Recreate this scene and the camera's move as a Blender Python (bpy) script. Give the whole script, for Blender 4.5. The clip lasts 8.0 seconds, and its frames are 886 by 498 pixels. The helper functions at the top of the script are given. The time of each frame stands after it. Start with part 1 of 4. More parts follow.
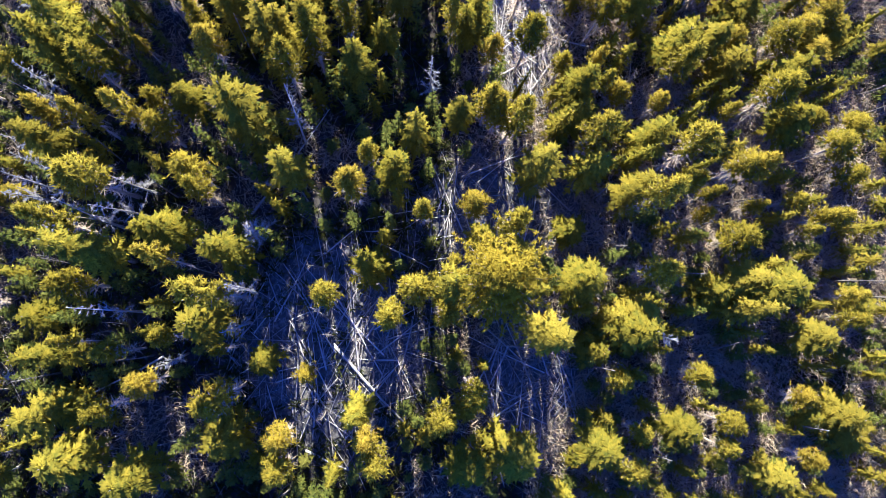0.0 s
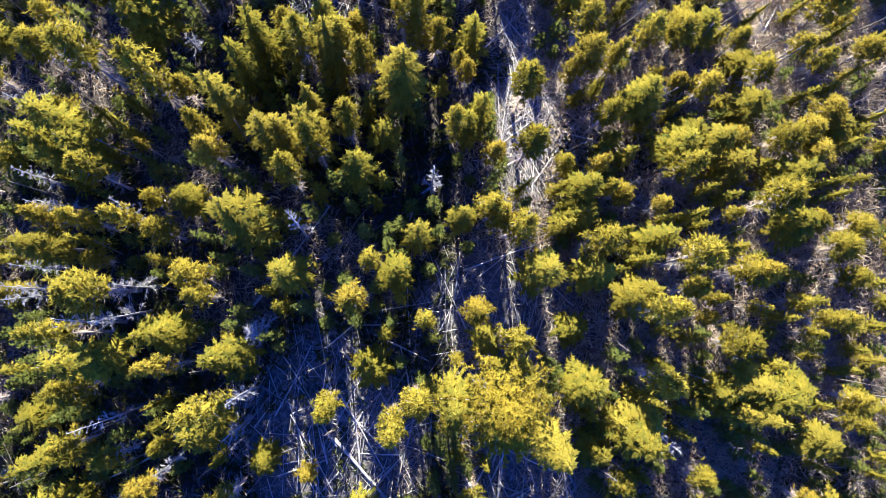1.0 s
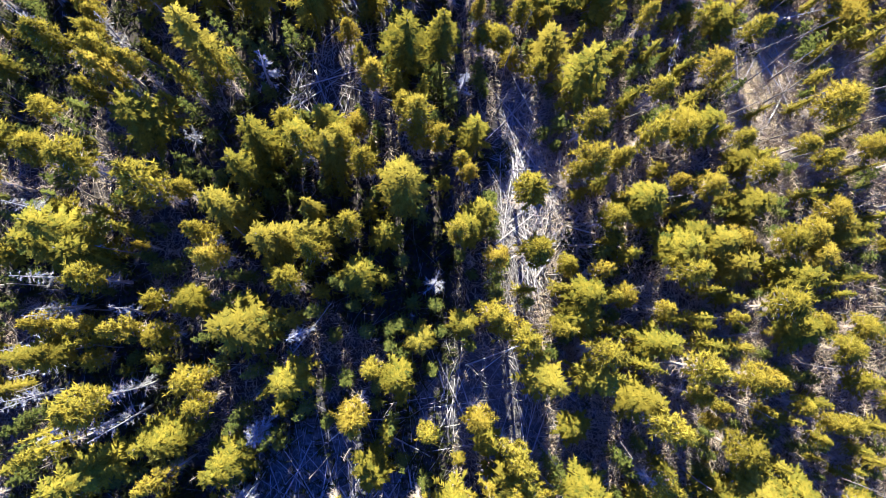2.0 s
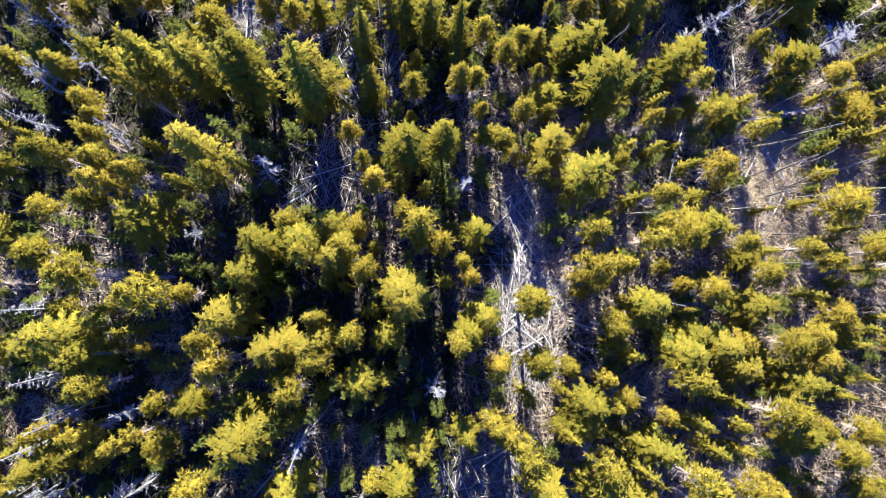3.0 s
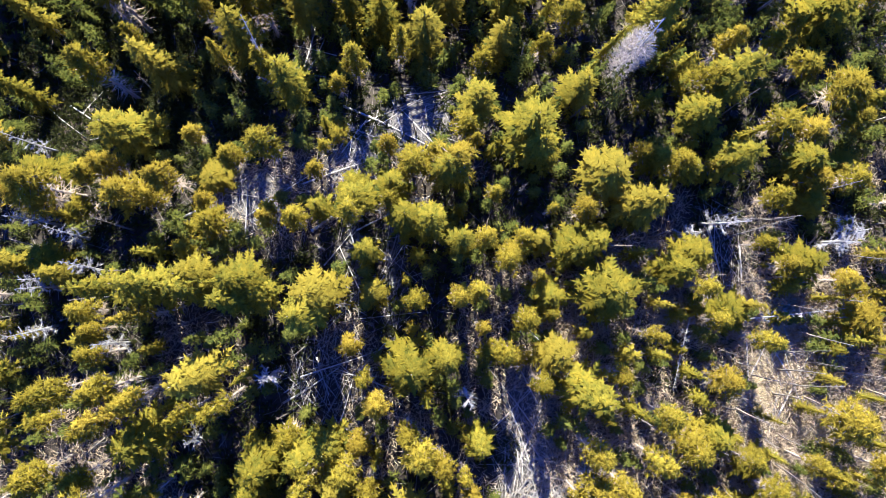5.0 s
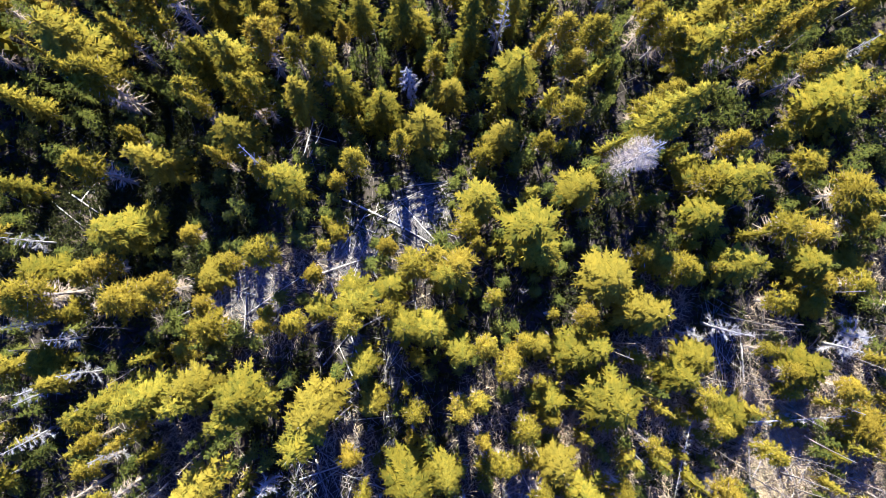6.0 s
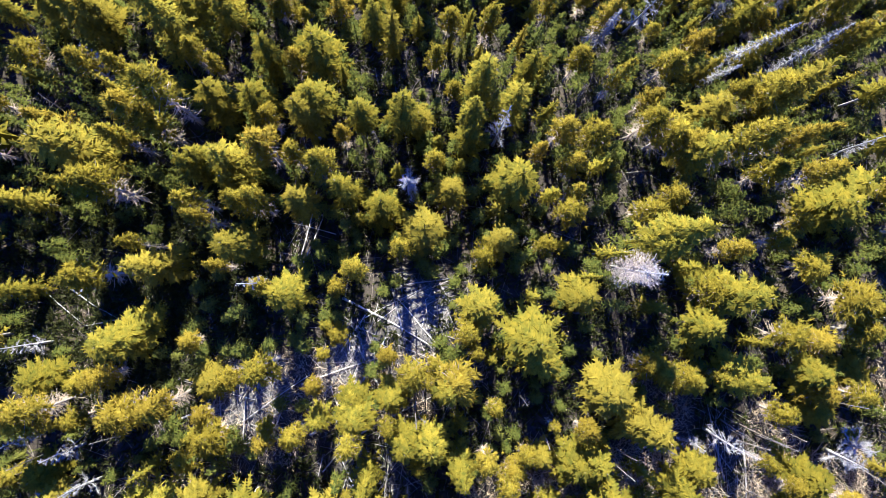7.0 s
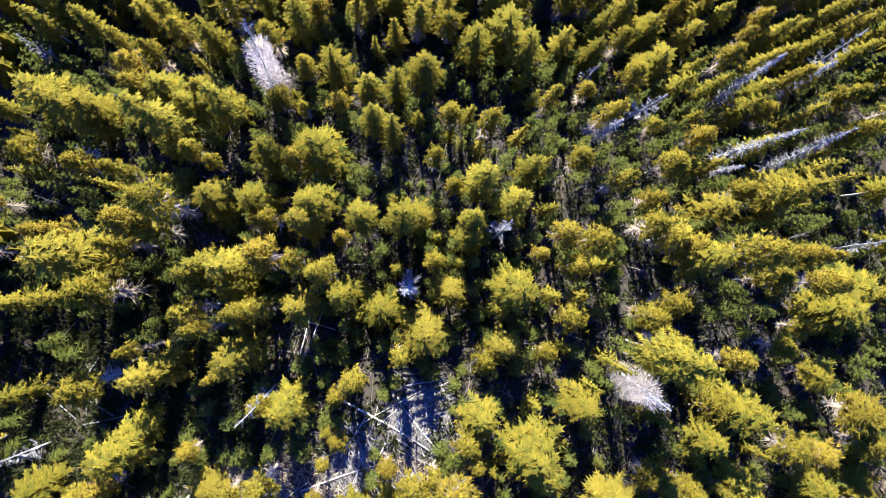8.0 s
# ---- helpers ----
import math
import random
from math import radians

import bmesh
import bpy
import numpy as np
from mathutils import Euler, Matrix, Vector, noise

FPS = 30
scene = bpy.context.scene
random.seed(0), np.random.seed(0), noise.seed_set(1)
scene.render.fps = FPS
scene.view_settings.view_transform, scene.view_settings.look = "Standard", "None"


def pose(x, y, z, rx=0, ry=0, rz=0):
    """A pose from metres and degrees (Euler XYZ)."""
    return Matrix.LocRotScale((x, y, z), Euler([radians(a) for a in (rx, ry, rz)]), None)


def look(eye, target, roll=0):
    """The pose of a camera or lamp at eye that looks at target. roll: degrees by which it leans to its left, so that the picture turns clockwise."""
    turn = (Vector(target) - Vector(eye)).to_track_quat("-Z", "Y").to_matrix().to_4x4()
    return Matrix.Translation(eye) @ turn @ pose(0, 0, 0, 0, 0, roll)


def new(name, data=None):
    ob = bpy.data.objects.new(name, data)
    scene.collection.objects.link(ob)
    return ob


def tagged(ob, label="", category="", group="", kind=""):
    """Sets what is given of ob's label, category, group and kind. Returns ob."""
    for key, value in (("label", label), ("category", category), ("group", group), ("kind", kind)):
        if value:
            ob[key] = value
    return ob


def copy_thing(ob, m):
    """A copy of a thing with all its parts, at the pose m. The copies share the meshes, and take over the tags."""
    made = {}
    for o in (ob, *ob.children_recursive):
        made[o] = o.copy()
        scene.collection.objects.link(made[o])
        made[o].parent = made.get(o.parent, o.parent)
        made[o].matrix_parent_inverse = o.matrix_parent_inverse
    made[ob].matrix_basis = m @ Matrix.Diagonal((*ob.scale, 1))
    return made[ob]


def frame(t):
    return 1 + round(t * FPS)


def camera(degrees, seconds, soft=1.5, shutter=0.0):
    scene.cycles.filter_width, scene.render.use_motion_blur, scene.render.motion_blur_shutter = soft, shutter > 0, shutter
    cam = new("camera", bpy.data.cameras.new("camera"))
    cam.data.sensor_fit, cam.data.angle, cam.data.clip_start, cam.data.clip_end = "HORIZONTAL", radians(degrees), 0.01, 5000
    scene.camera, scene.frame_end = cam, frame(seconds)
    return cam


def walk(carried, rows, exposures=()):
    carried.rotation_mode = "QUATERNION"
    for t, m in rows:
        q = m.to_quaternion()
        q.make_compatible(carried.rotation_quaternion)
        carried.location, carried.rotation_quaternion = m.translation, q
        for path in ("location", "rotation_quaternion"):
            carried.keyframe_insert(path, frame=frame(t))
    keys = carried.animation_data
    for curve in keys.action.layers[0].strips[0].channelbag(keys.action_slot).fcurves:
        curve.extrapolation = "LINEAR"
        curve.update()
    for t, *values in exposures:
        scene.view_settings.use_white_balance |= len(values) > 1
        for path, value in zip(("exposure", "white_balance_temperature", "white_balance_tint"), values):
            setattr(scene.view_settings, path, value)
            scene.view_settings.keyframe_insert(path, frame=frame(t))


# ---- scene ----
cam = camera(62.8, 8.0, 0.75)
METRES, EYE, TILT, LEAN, TURN = 80.0, 70.0, -85.2, -2.7, 0.0
ROWS = [
    (0.0, 0.0, 0.0, 0.0, 0.0, 0.0, -0.0),
    (0.5, -0.0011, 0.0024, 0.0575, -0.02, -0.07, -0.0),
    (1.0, -0.0019, 0.0051, 0.1163, -0.0, -0.21, -0.02),
    (1.5, -0.0031, 0.0083, 0.1749, -0.01, -0.34, -0.01),
    (3.0, -0.0077, 0.0184, 0.3624, -0.1, -1.48, -0.17),
    (3.5, -0.009, 0.0228, 0.422, -0.12, -1.59, -0.17),
    (4.0, -0.0096, 0.0271, 0.4849, -0.1, -1.87, -0.16),
    (4.5, -0.0089, 0.0322, 0.5483, 0.0, -2.07, -0.14),
    (6.0, -0.0072, 0.0485, 0.7356, 0.18, -2.48, -0.2),
    (6.5, -0.0068, 0.0551, 0.8017, 0.23, -2.64, -0.17),
    (7.0, -0.0076, 0.0616, 0.8668, 0.21, -2.72, -0.19),
    (7.5, -0.0084, 0.0684, 0.9316, 0.2, -2.72, -0.19),
    (8.0, -0.0089, 0.0749, 0.9968, 0.18, -2.76, -0.19),
]
walk(cam, [(t, pose(0, 0, EYE, TILT, LEAN, TURN) @ pose(METRES * x, METRES * y, METRES * z, 90 + pitch, roll, yaw)) for t, x, y, z, yaw, pitch, roll in ROWS], [(0.0, 3.22, 4550, 14), (3.0, 3.2, 4550, 14), (4.5, 3.12, 4600, 14), (7.0, 3.02, 4550, 14), (8.0, 3.02, 4550, 14)])

# ---- light: low morning sun from ahead, a little from the left, and the deep blue sky of clear, dry air ----
SUN_ELEVATION, SUN_AZIMUTH = 31.0, -5.0
world = bpy.data.worlds.new("world")
scene.world = world
world.use_nodes = True
sky = world.node_tree.nodes.new("ShaderNodeTexSky")
sky.sky_type, sky.sun_disc = "NISHITA", False
sky.sun_elevation, sky.sun_rotation = radians(SUN_ELEVATION), radians(SUN_AZIMUTH)
sky.ozone_density, sky.dust_density, sky.altitude = 10.0, 0.0, 2000.0
background = world.node_tree.nodes["Background"]
background.inputs["Strength"].default_value = 0.064
deep = world.node_tree.nodes.new("ShaderNodeMix")
deep.data_type, deep.blend_type = "RGBA", "MULTIPLY"
deep.inputs[0].default_value, deep.inputs[7].default_value = 1.0, (0.60, 0.72, 1.35, 1)
world.node_tree.links.new(sky.outputs["Color"], deep.inputs[6])
world.node_tree.links.new(deep.outputs[2], background.inputs["Color"])
sun_data = bpy.data.lights.new("sun", "SUN")
sun_data.energy, sun_data.angle, sun_data.color = 5.0, radians(0.5), (1.0, 0.785, 0.44)
sun = new("sun", sun_data)
_a, _e = radians(SUN_AZIMUTH), radians(SUN_ELEVATION)
sun.matrix_world = look((100 * math.sin(_a) * math.cos(_e), 100 * math.cos(_a) * math.cos(_e), 100 * math.sin(_e)), (0, 0, 0))


# ---- materials ----
def material(name, roughness=0.7):
    m = bpy.data.materials.new(name)
    m.use_nodes = True
    p = m.node_tree.nodes["Principled BSDF"]
    p.inputs["Roughness"].default_value = roughness
    p.inputs["Specular IOR Level"].default_value = 0.25
    return m, m.node_tree.nodes, m.node_tree.links, p


def ramp(nodes, links, source, stops):
    r = nodes.new("ShaderNodeValToRGB")
    while len(r.color_ramp.elements) < len(stops):
        r.color_ramp.elements.new(0.5)
    for el, (at, col) in zip(r.color_ramp.elements, stops):
        el.position, el.color = at, (*col, 1)
    links.new(source, r.inputs["Fac"])
    return r.outputs["Color"]


def noise_of(nodes, links, scale, detail=4.0, coords="Object", rough=0.6):
    tc = nodes.new("ShaderNodeTexCoord")
    n = nodes.new("ShaderNodeTexNoise")
    n.inputs["Scale"].default_value, n.inputs["Detail"].default_value, n.inputs["Roughness"].default_value = scale, detail, rough
    links.new(tc.outputs[coords], n.inputs["Vector"])
    return n.outputs["Fac"]


def mixed(nodes, links, fac, a, b, kind="MIX"):
    m = nodes.new("ShaderNodeMix")
    m.data_type, m.blend_type = "RGBA", kind
    if isinstance(fac, float):
        m.inputs[0].default_value = fac
    else:
        links.new(fac, m.inputs[0])
    for slot, v in ((6, a), (7, b)):
        if isinstance(v, tuple):
            m.inputs[slot].default_value = (*v, 1)
        else:
            links.new(v, m.inputs[slot])
    return m.outputs[2]


def bump_on(nodes, links, p, height, strength, distance):
    b = nodes.new("ShaderNodeBump")
    b.inputs["Strength"].default_value, b.inputs["Distance"].default_value = strength, distance
    links.new(height, b.inputs["Height"])
    links.new(b.outputs["Normal"], p.inputs["Normal"])


def foliage(name, dark, light, dry, share=0.34):
    """Needles: two greens, a dry tint on some trees, and light coming through."""
    m, nodes, links, p = material(name, 0.75)
    p.inputs["Specular IOR Level"].default_value = 0.0
    info = nodes.new("ShaderNodeObjectInfo")
    geo = nodes.new("ShaderNodeNewGeometry")
    patch = noise_of(nodes, links, 1.6, 3.0)
    by_patch = ramp(nodes, links, patch, [(0.32, dark), (0.62, light)])
    tree = nodes.new("ShaderNodeMapRange")
    tree.inputs["From Min"].default_value, tree.inputs["From Max"].default_value, tree.inputs["To Max"].default_value = 0.5, 1.0, 0.55
    links.new(info.outputs["Random"], tree.inputs["Value"])
    tinted = mixed(nodes, links, tree.outputs["Result"], by_patch, dry)
    spray = nodes.new("ShaderNodeMapRange")
    spray.inputs["To Min"].default_value, spray.inputs["To Max"].default_value = 0.84, 1.12
    links.new(geo.outputs["Random Per Island"], spray.inputs["Value"])
    hsv = nodes.new("ShaderNodeHueSaturation")
    links.new(tinted, hsv.inputs["Color"])
    links.new(hsv.outputs["Color"], p.inputs["Base Color"])
    thin = nodes.new("ShaderNodeBsdfTranslucent")
    vigour = nodes.new("ShaderNodeMath")
    vigour.operation = "MULTIPLY_ADD"
    links.new(info.outputs["Random"], vigour.inputs[0])
    vigour.inputs[1].default_value, vigour.inputs[2].default_value = 7.31, 0.37
    part_of = nodes.new("ShaderNodeMath")
    part_of.operation = "FRACT"
    links.new(vigour.outputs[0], part_of.inputs[0])
    strong = nodes.new("ShaderNodeMapRange")
    strong.inputs["To Min"].default_value, strong.inputs["To Max"].default_value = 0.76, 1.13
    links.new(part_of.outputs[0], strong.inputs["Value"])
    both = nodes.new("ShaderNodeMath")
    both.operation = "MULTIPLY"
    links.new(strong.outputs["Result"], both.inputs[0])
    links.new(spray.outputs["Result"], both.inputs[1])
    links.new(both.outputs[0], hsv.inputs["Value"])
    glow = nodes.new("ShaderNodeHueSaturation")
    glow.inputs["Value"].default_value = 1.5
    links.new(hsv.outputs["Color"], glow.inputs["Color"])
    links.new(glow.outputs["Color"], thin.inputs["Color"])
    add = nodes.new("ShaderNodeMixShader")
    add.inputs[0].default_value = share
    links.new(p.outputs["BSDF"], add.inputs[1])
    links.new(thin.outputs["BSDF"], add.inputs[2])
    links.new(add.outputs["Shader"], nodes["Material Output"].inputs["Surface"])
    return m


PINE_NEEDLES = foliage("pine_needles", (0.108, 0.095, 0.011), (0.225, 0.178, 0.012), (0.235, 0.166, 0.014), 0.38)
SPRUCE_NEEDLES = foliage("spruce_needles", (0.076, 0.078, 0.010), (0.175, 0.140, 0.010), (0.176, 0.134, 0.013))
GREAT_NEEDLES = foliage("great_spruce_needles", (0.10, 0.084, 0.008), (0.195, 0.150, 0.008), (0.195, 0.146, 0.010))
YOUNG_NEEDLES = foliage("young_fir_needles", (0.052, 0.068, 0.014), (0.110, 0.112, 0.018), (0.120, 0.102, 0.018))


def wood(name, dark, light, scale=3.0):
    m, nodes, links, p = material(name, 0.85)
    info = nodes.new("ShaderNodeObjectInfo")
    grain = noise_of(nodes, links, scale, 6.0, rough=0.7)
    col = ramp(nodes, links, grain, [(0.3, dark), (0.65, light)])
    v = nodes.new("ShaderNodeMapRange")
    v.inputs["To Min"].default_value, v.inputs["To Max"].default_value = 0.65, 1.2
    links.new(info.outputs["Random"], v.inputs["Value"])
    hsv = nodes.new("ShaderNodeHueSaturation")
    links.new(col, hsv.inputs["Color"])
    links.new(v.outputs["Result"], hsv.inputs["Value"])
    links.new(hsv.outputs["Color"], p.inputs["Base Color"])
    bump_on(nodes, links, p, grain, 0.6, 0.03)
    return m


BARK = wood("grey_brown_bark", (0.11, 0.095, 0.08), (0.34, 0.30, 0.26))
SILVER = wood("silver_dead_wood", (0.12, 0.113, 0.103), (0.29, 0.275, 0.255), 4.0)
LOG_WOOD = wood("weathered_log_wood", (0.13, 0.119, 0.106), (0.36, 0.328, 0.295), 2.5)
TWIG_WOOD = wood("broken_twig_wood", (0.065, 0.056, 0.046), (0.175, 0.152, 0.125), 3.0)
PALE_TWIGS = wood("pale_lichened_twigs", (0.27, 0.222, 0.17), (0.47, 0.40, 0.315), 4.0)
BLEACHED = wood("bleached_branch_wood", (0.08, 0.073, 0.067), (0.27, 0.243, 0.22), 3.0)


def floor_material():
    m, nodes, links, p = material("forest_floor", 0.95)
    big = noise_of(nodes, links, 0.09, 5.0)
    fine = noise_of(nodes, links, 2.2, 8.0, rough=0.75)
    litter = ramp(nodes, links, fine, [(0.3, (0.012, 0.009, 0.006)), (0.5, (0.034, 0.025, 0.016)), (0.7, (0.085, 0.062, 0.040))])
    duff = ramp(nodes, links, fine, [(0.3, (0.009, 0.007, 0.005)), (0.7, (0.032, 0.025, 0.018))])
    where = ramp(nodes, links, big, [(0.5, (0, 0, 0)), (0.66, (1, 1, 1))])
    old_wood = ramp(nodes, links, fine, [(0.3, (0.022, 0.021, 0.020)), (0.5, (0.055, 0.051, 0.047)), (0.72, (0.18, 0.165, 0.145))])
    spread = nodes.new("ShaderNodeAttribute")
    spread.attribute_name = "strewn"
    straw = ramp(nodes, links, fine, [(0.3, (0.13, 0.10, 0.055)), (0.7, (0.36, 0.29, 0.17))])
    meadow = nodes.new("ShaderNodeAttribute")
    meadow.attribute_name = "meadow"
    col = mixed(nodes, links, spread.outputs["Fac"], mixed(nodes, links, where, duff, litter), old_wood)
    col = mixed(nodes, links, meadow.outputs["Fac"], col, straw)
    links.new(col, p.inputs["Base Color"])
    bump_on(nodes, links, p, fine, 0.9, 0.12)
    return m


FLOOR = floor_material()
DRY_TWIGS = wood("dry_brown_twigs", (0.17, 0.13, 0.085), (0.36, 0.285, 0.19), 1.2)
# the near-black tone puts the floor's shade into the brush colour
SHADE_TONED_BRUSH = foliage("low_brush", (0.018, 0.022, 0.009), (0.042, 0.044, 0.013), (0.042, 0.036, 0.015))
m_, n_, l_, p_ = material("dry_grass", 0.8)
l_.new(ramp(n_, l_, noise_of(n_, l_, 0.8), [(0.3, (0.30, 0.24, 0.12)), (0.7, (0.50, 0.42, 0.26))]), p_.inputs["Base Color"])
DRY_GRASS = m_


# ---- geometry helpers ----
class Soup:
    """Collects loose faces for one mesh."""

    def __init__(self):
        self.v, self.f, self.n = [], [], 0

    def add(self, verts, faces):
        self.v.extend(verts)
        self.f.extend([tuple(i + self.n for i in f) for f in faces])
        self.n += len(verts)

    def kite(self, a, tip, wide, at=0.45):
        """A thin two-sided spray from a to tip; wide is its half width as a vector."""
        mid = a + (tip - a) * at
        self.add([tuple(a), tuple(mid + wide), tuple(tip), tuple(mid - wide)], [(0, 1, 2, 3)])

    def spike(self, a, tip, wide):
        self.add([tuple(a - wide), tuple(a + wide), tuple(tip)], [(0, 1, 2)])

    def tube(self, points, radii, sides=6, cap=True):
        """A tapered tube through points."""
        base = self.n
        pts = [np.array(q, float) for q in points]
        rings = []
        for i, q in enumerate(pts):
            d = pts[min(i + 1, len(pts) - 1)] - pts[max(i - 1, 0)]
            d = d / (np.linalg.norm(d) + 1e-9)
            u = np.cross(d, (0.0, 0.0, 1.0) if abs(d[2]) < 0.9 else (1.0, 0.0, 0.0))
            u = u / np.linalg.norm(u)
            w = np.cross(d, u)
            rings.append([tuple(q + radii[i] * (math.cos(2 * math.pi * k / sides) * u + math.sin(2 * math.pi * k / sides) * w)) for k in range(sides)])
        verts = [c for r in rings for c in r]
        faces = []
        for i in range(len(pts) - 1):
            for k in range(sides):
                a, b = i * sides + k, i * sides + (k + 1) % sides
                faces.append((a, a + sides, b + sides, b))
        if cap:
            faces.append(tuple(range(sides)))
            faces.append(tuple(reversed(range(len(verts) - sides, len(verts)))))
        self.add(verts, faces)

    def mesh(self, name, mat, smooth=False, crown=False):
        """crown=True gives the sprays normals that lean outwards from the trunk, as a mass of needles shades."""
        me = bpy.data.meshes.new(name)
        if crown:
            v = np.array(self.v)
            lean = v * (1.0, 1.0, 0.0)
            lean = lean / (np.linalg.norm(lean, axis=1, keepdims=True) + 0.12) * 0.68 + (0.0, 0.0, 0.48)
            shade, faces = lean.copy(), []
            for f in self.f:
                n = np.cross(v[f[1]] - v[f[0]], v[f[2]] - v[f[0]])
                n = n / (np.linalg.norm(n) + 1e-9)
                if n @ lean[f[0]] < 0:
                    n, f = -n, tuple(reversed(f))
                faces.append(f)
                for i in f:
                    shade[i] = lean[i] + 1.1 * n
            shade = shade / np.linalg.norm(shade, axis=1, keepdims=True)
            self.f = faces
        me.from_pydata(self.v, [], self.f)
        me.materials.append(mat)
        if crown:
            me.polygons.foreach_set("use_smooth", [True] * len(me.polygons))
            me.normals_split_custom_set_from_vertices([tuple(n) for n in shade])
        if smooth:
            me.polygons.foreach_set("use_smooth", [True] * len(me.polygons))
        return me


def part(name, soup, mat, parent, label="", smooth=False, crown=False):
    ob = new(name, soup.mesh(name, mat, smooth, crown))
    ob.parent = parent
    return tagged(ob, label) if label else ob


def unit(a):
    return a / (np.linalg.norm(a) + 1e-9)


# ---- ground ----
def sunk(x, y):
    """How far the ground lies under the even slope: a hollow, a gully in the west, and the lower ground beyond."""
    far = min(1.0, max(0.0, (y - 66) / 16))
    return 3.5 * math.exp(-((x + 4) / 16) ** 2 - ((y - 74) / 7) ** 2) + 8.0 * math.exp(-((x + 34) / 13) ** 2 - ((y - 72) / 12) ** 2) + 3.5 * far * far * (3 - 2 * far)


def lie(x, y):
    """Height of the smooth ground, which falls away beyond a rise."""
    u, v = max(-50.0, min(60.0, x)) / 40, (max(-25.0, min(112.0, y)) - 45) / 60
    return 0.108 + 1.846 * u - 4.466 * v - 7.875 * v * v - 0.901 * v ** 3 - 1.783 * u * v + 0.29 * u * u - sunk(x, y)


def ground_z(x, y):
    return lie(x, y) + 0.35 * noise.noise((x * 0.16, y * 0.16, 3.1)) + 0.16 * noise.noise((x * 0.6, y * 0.6, 7.7))


# ---- openings in the forest where trees have blown down, and two sunlit lanes: centre, half sizes, logs ----
OPENINGS = (
    (-8.0, -3.0, 10.0, 11.5, 90), (12.0, -7.0, 5.0, 6.0, 34), (11.2, 27.0, 3.2, 8.5, 80), (34.0, 40.5, 2.8, 5.5, 8),
    (-17.0, 57.5, 3.5, 3.0, 9), (-6.7, 61.5, 2.5, 3.0, 8), (-8.5, 40.0, 3.6, 4.0, 5), (0.0, 66.0, 3.5, 4.0, 7),
    (9.0, 9.5, 10.0, 5.5, 26), (-12.0, 74.0, 1.5, 3.0, 3), (30.0, 51.5, 3.0, 4.5, 5), (10.4, 38.0, 2.2, 4.0, 6), (-30.0, 66.5, 8.0, 4.5, 4),
    # lanes of sunlit ground, brightened with pale floor colour, logs and bleached branches
    (-6.3, 52.5, 0.9, 7.5, 7), (-2.5, 50.5, 0.9, 7.5, 7),
)


def in_opening(x, y, grow=1.0):
    return any(((x - a) / (c * grow)) ** 2 + ((y - b) / (d * grow)) ** 2 < 1 for a, b, c, d, _ in OPENINGS)


def strewn(x, y):
    """How thickly decayed grey wood and litter cover the floor: 1 in the blown-down openings and the two bright
    lanes, 0 under the stand.
    """
    q = min(((x - a) / c) ** 2 + ((y - b) / d) ** 2 for a, b, c, d, n in OPENINGS if n > 5)
    return max(0.0, min(1.0, 1.6 - q + 0.5 * noise.noise((x * 0.35, y * 0.35, 5.0))))


def spaced(a, b, step, far):
    """Even steps between a and b, and ever wider ones out to far."""
    xs = list(np.arange(a, b + 1e-6, step))
    d, low, high = step, a, b
    while high < far:
        d *= 1.22
        low, high = low - d, high + d
        xs = [low] + xs + [high]
    return xs


def build_ground():
    xs, ys = spaced(-52, 60, 0.95, 2500), spaced(-26, 118, 0.95, 2500)
    verts = [(x, y, ground_z(x, y)) for y in ys for x in xs]
    w = len(xs)
    faces = [(j * w + i, j * w + i + 1, (j + 1) * w + i + 1, (j + 1) * w + i) for j in range(len(ys) - 1) for i in range(w - 1)]
    me = bpy.data.meshes.new("ground")
    me.from_pydata(verts, [], faces)
    me.materials.append(FLOOR)
    grassy = me.attributes.new("meadow", "FLOAT", "POINT")
    grassy.data.foreach_set("value", [max(0.0, min(1.0, 1.7 - ((x - 35) / 5.5) ** 2 - ((y - 39) / 7.5) ** 2 + 0.7 * noise.noise((x * 0.4, y * 0.4, 9.0)))) for x, y, z in verts])
    cover = me.attributes.new("strewn", "FLOAT", "POINT")
    cover.data.foreach_set("value", [strewn(x, y) if abs(x) < 60 and -26 < y < 118 else 0.0 for x, y, z in verts])
    me.polygons.foreach_set("use_smooth", [True] * len(me.polygons))
    tagged(new("ground", me), "brown forest floor of needle litter and duff", "ground", kind="structure")


build_ground()

# ---- trees: one mesh set for each form, shared by its copies ----
FORMS = {}
PLANTED = []
HEIGHTS = []


def plant(key, build, x, y, height, radius, built_h, built_r, label, category, group, sink=0.12, lean=1.5):
    """Stands a tree of the form `key` at x, y; the first of a form is built, the others copied."""
    s = (radius / built_r, radius / built_r, height / built_h)
    m = pose(x, y, ground_z(x, y) - sink, random.uniform(-lean, lean), random.uniform(-lean, lean), random.uniform(0, 360))
    PLANTED.append((x, y))
    HEIGHTS.append((x, y, height))
    if key in FORMS:
        first, fs = FORMS[key]
        ob = copy_thing(first, m @ Matrix.Diagonal((s[0] / fs[0], s[1] / fs[1], s[2] / fs[2], 1)))
    else:
        ob = build()
        FORMS[key] = (ob, s)
        ob.matrix_basis = m @ Matrix.Diagonal((*s, 1))
    return tagged(ob, label, category, group)


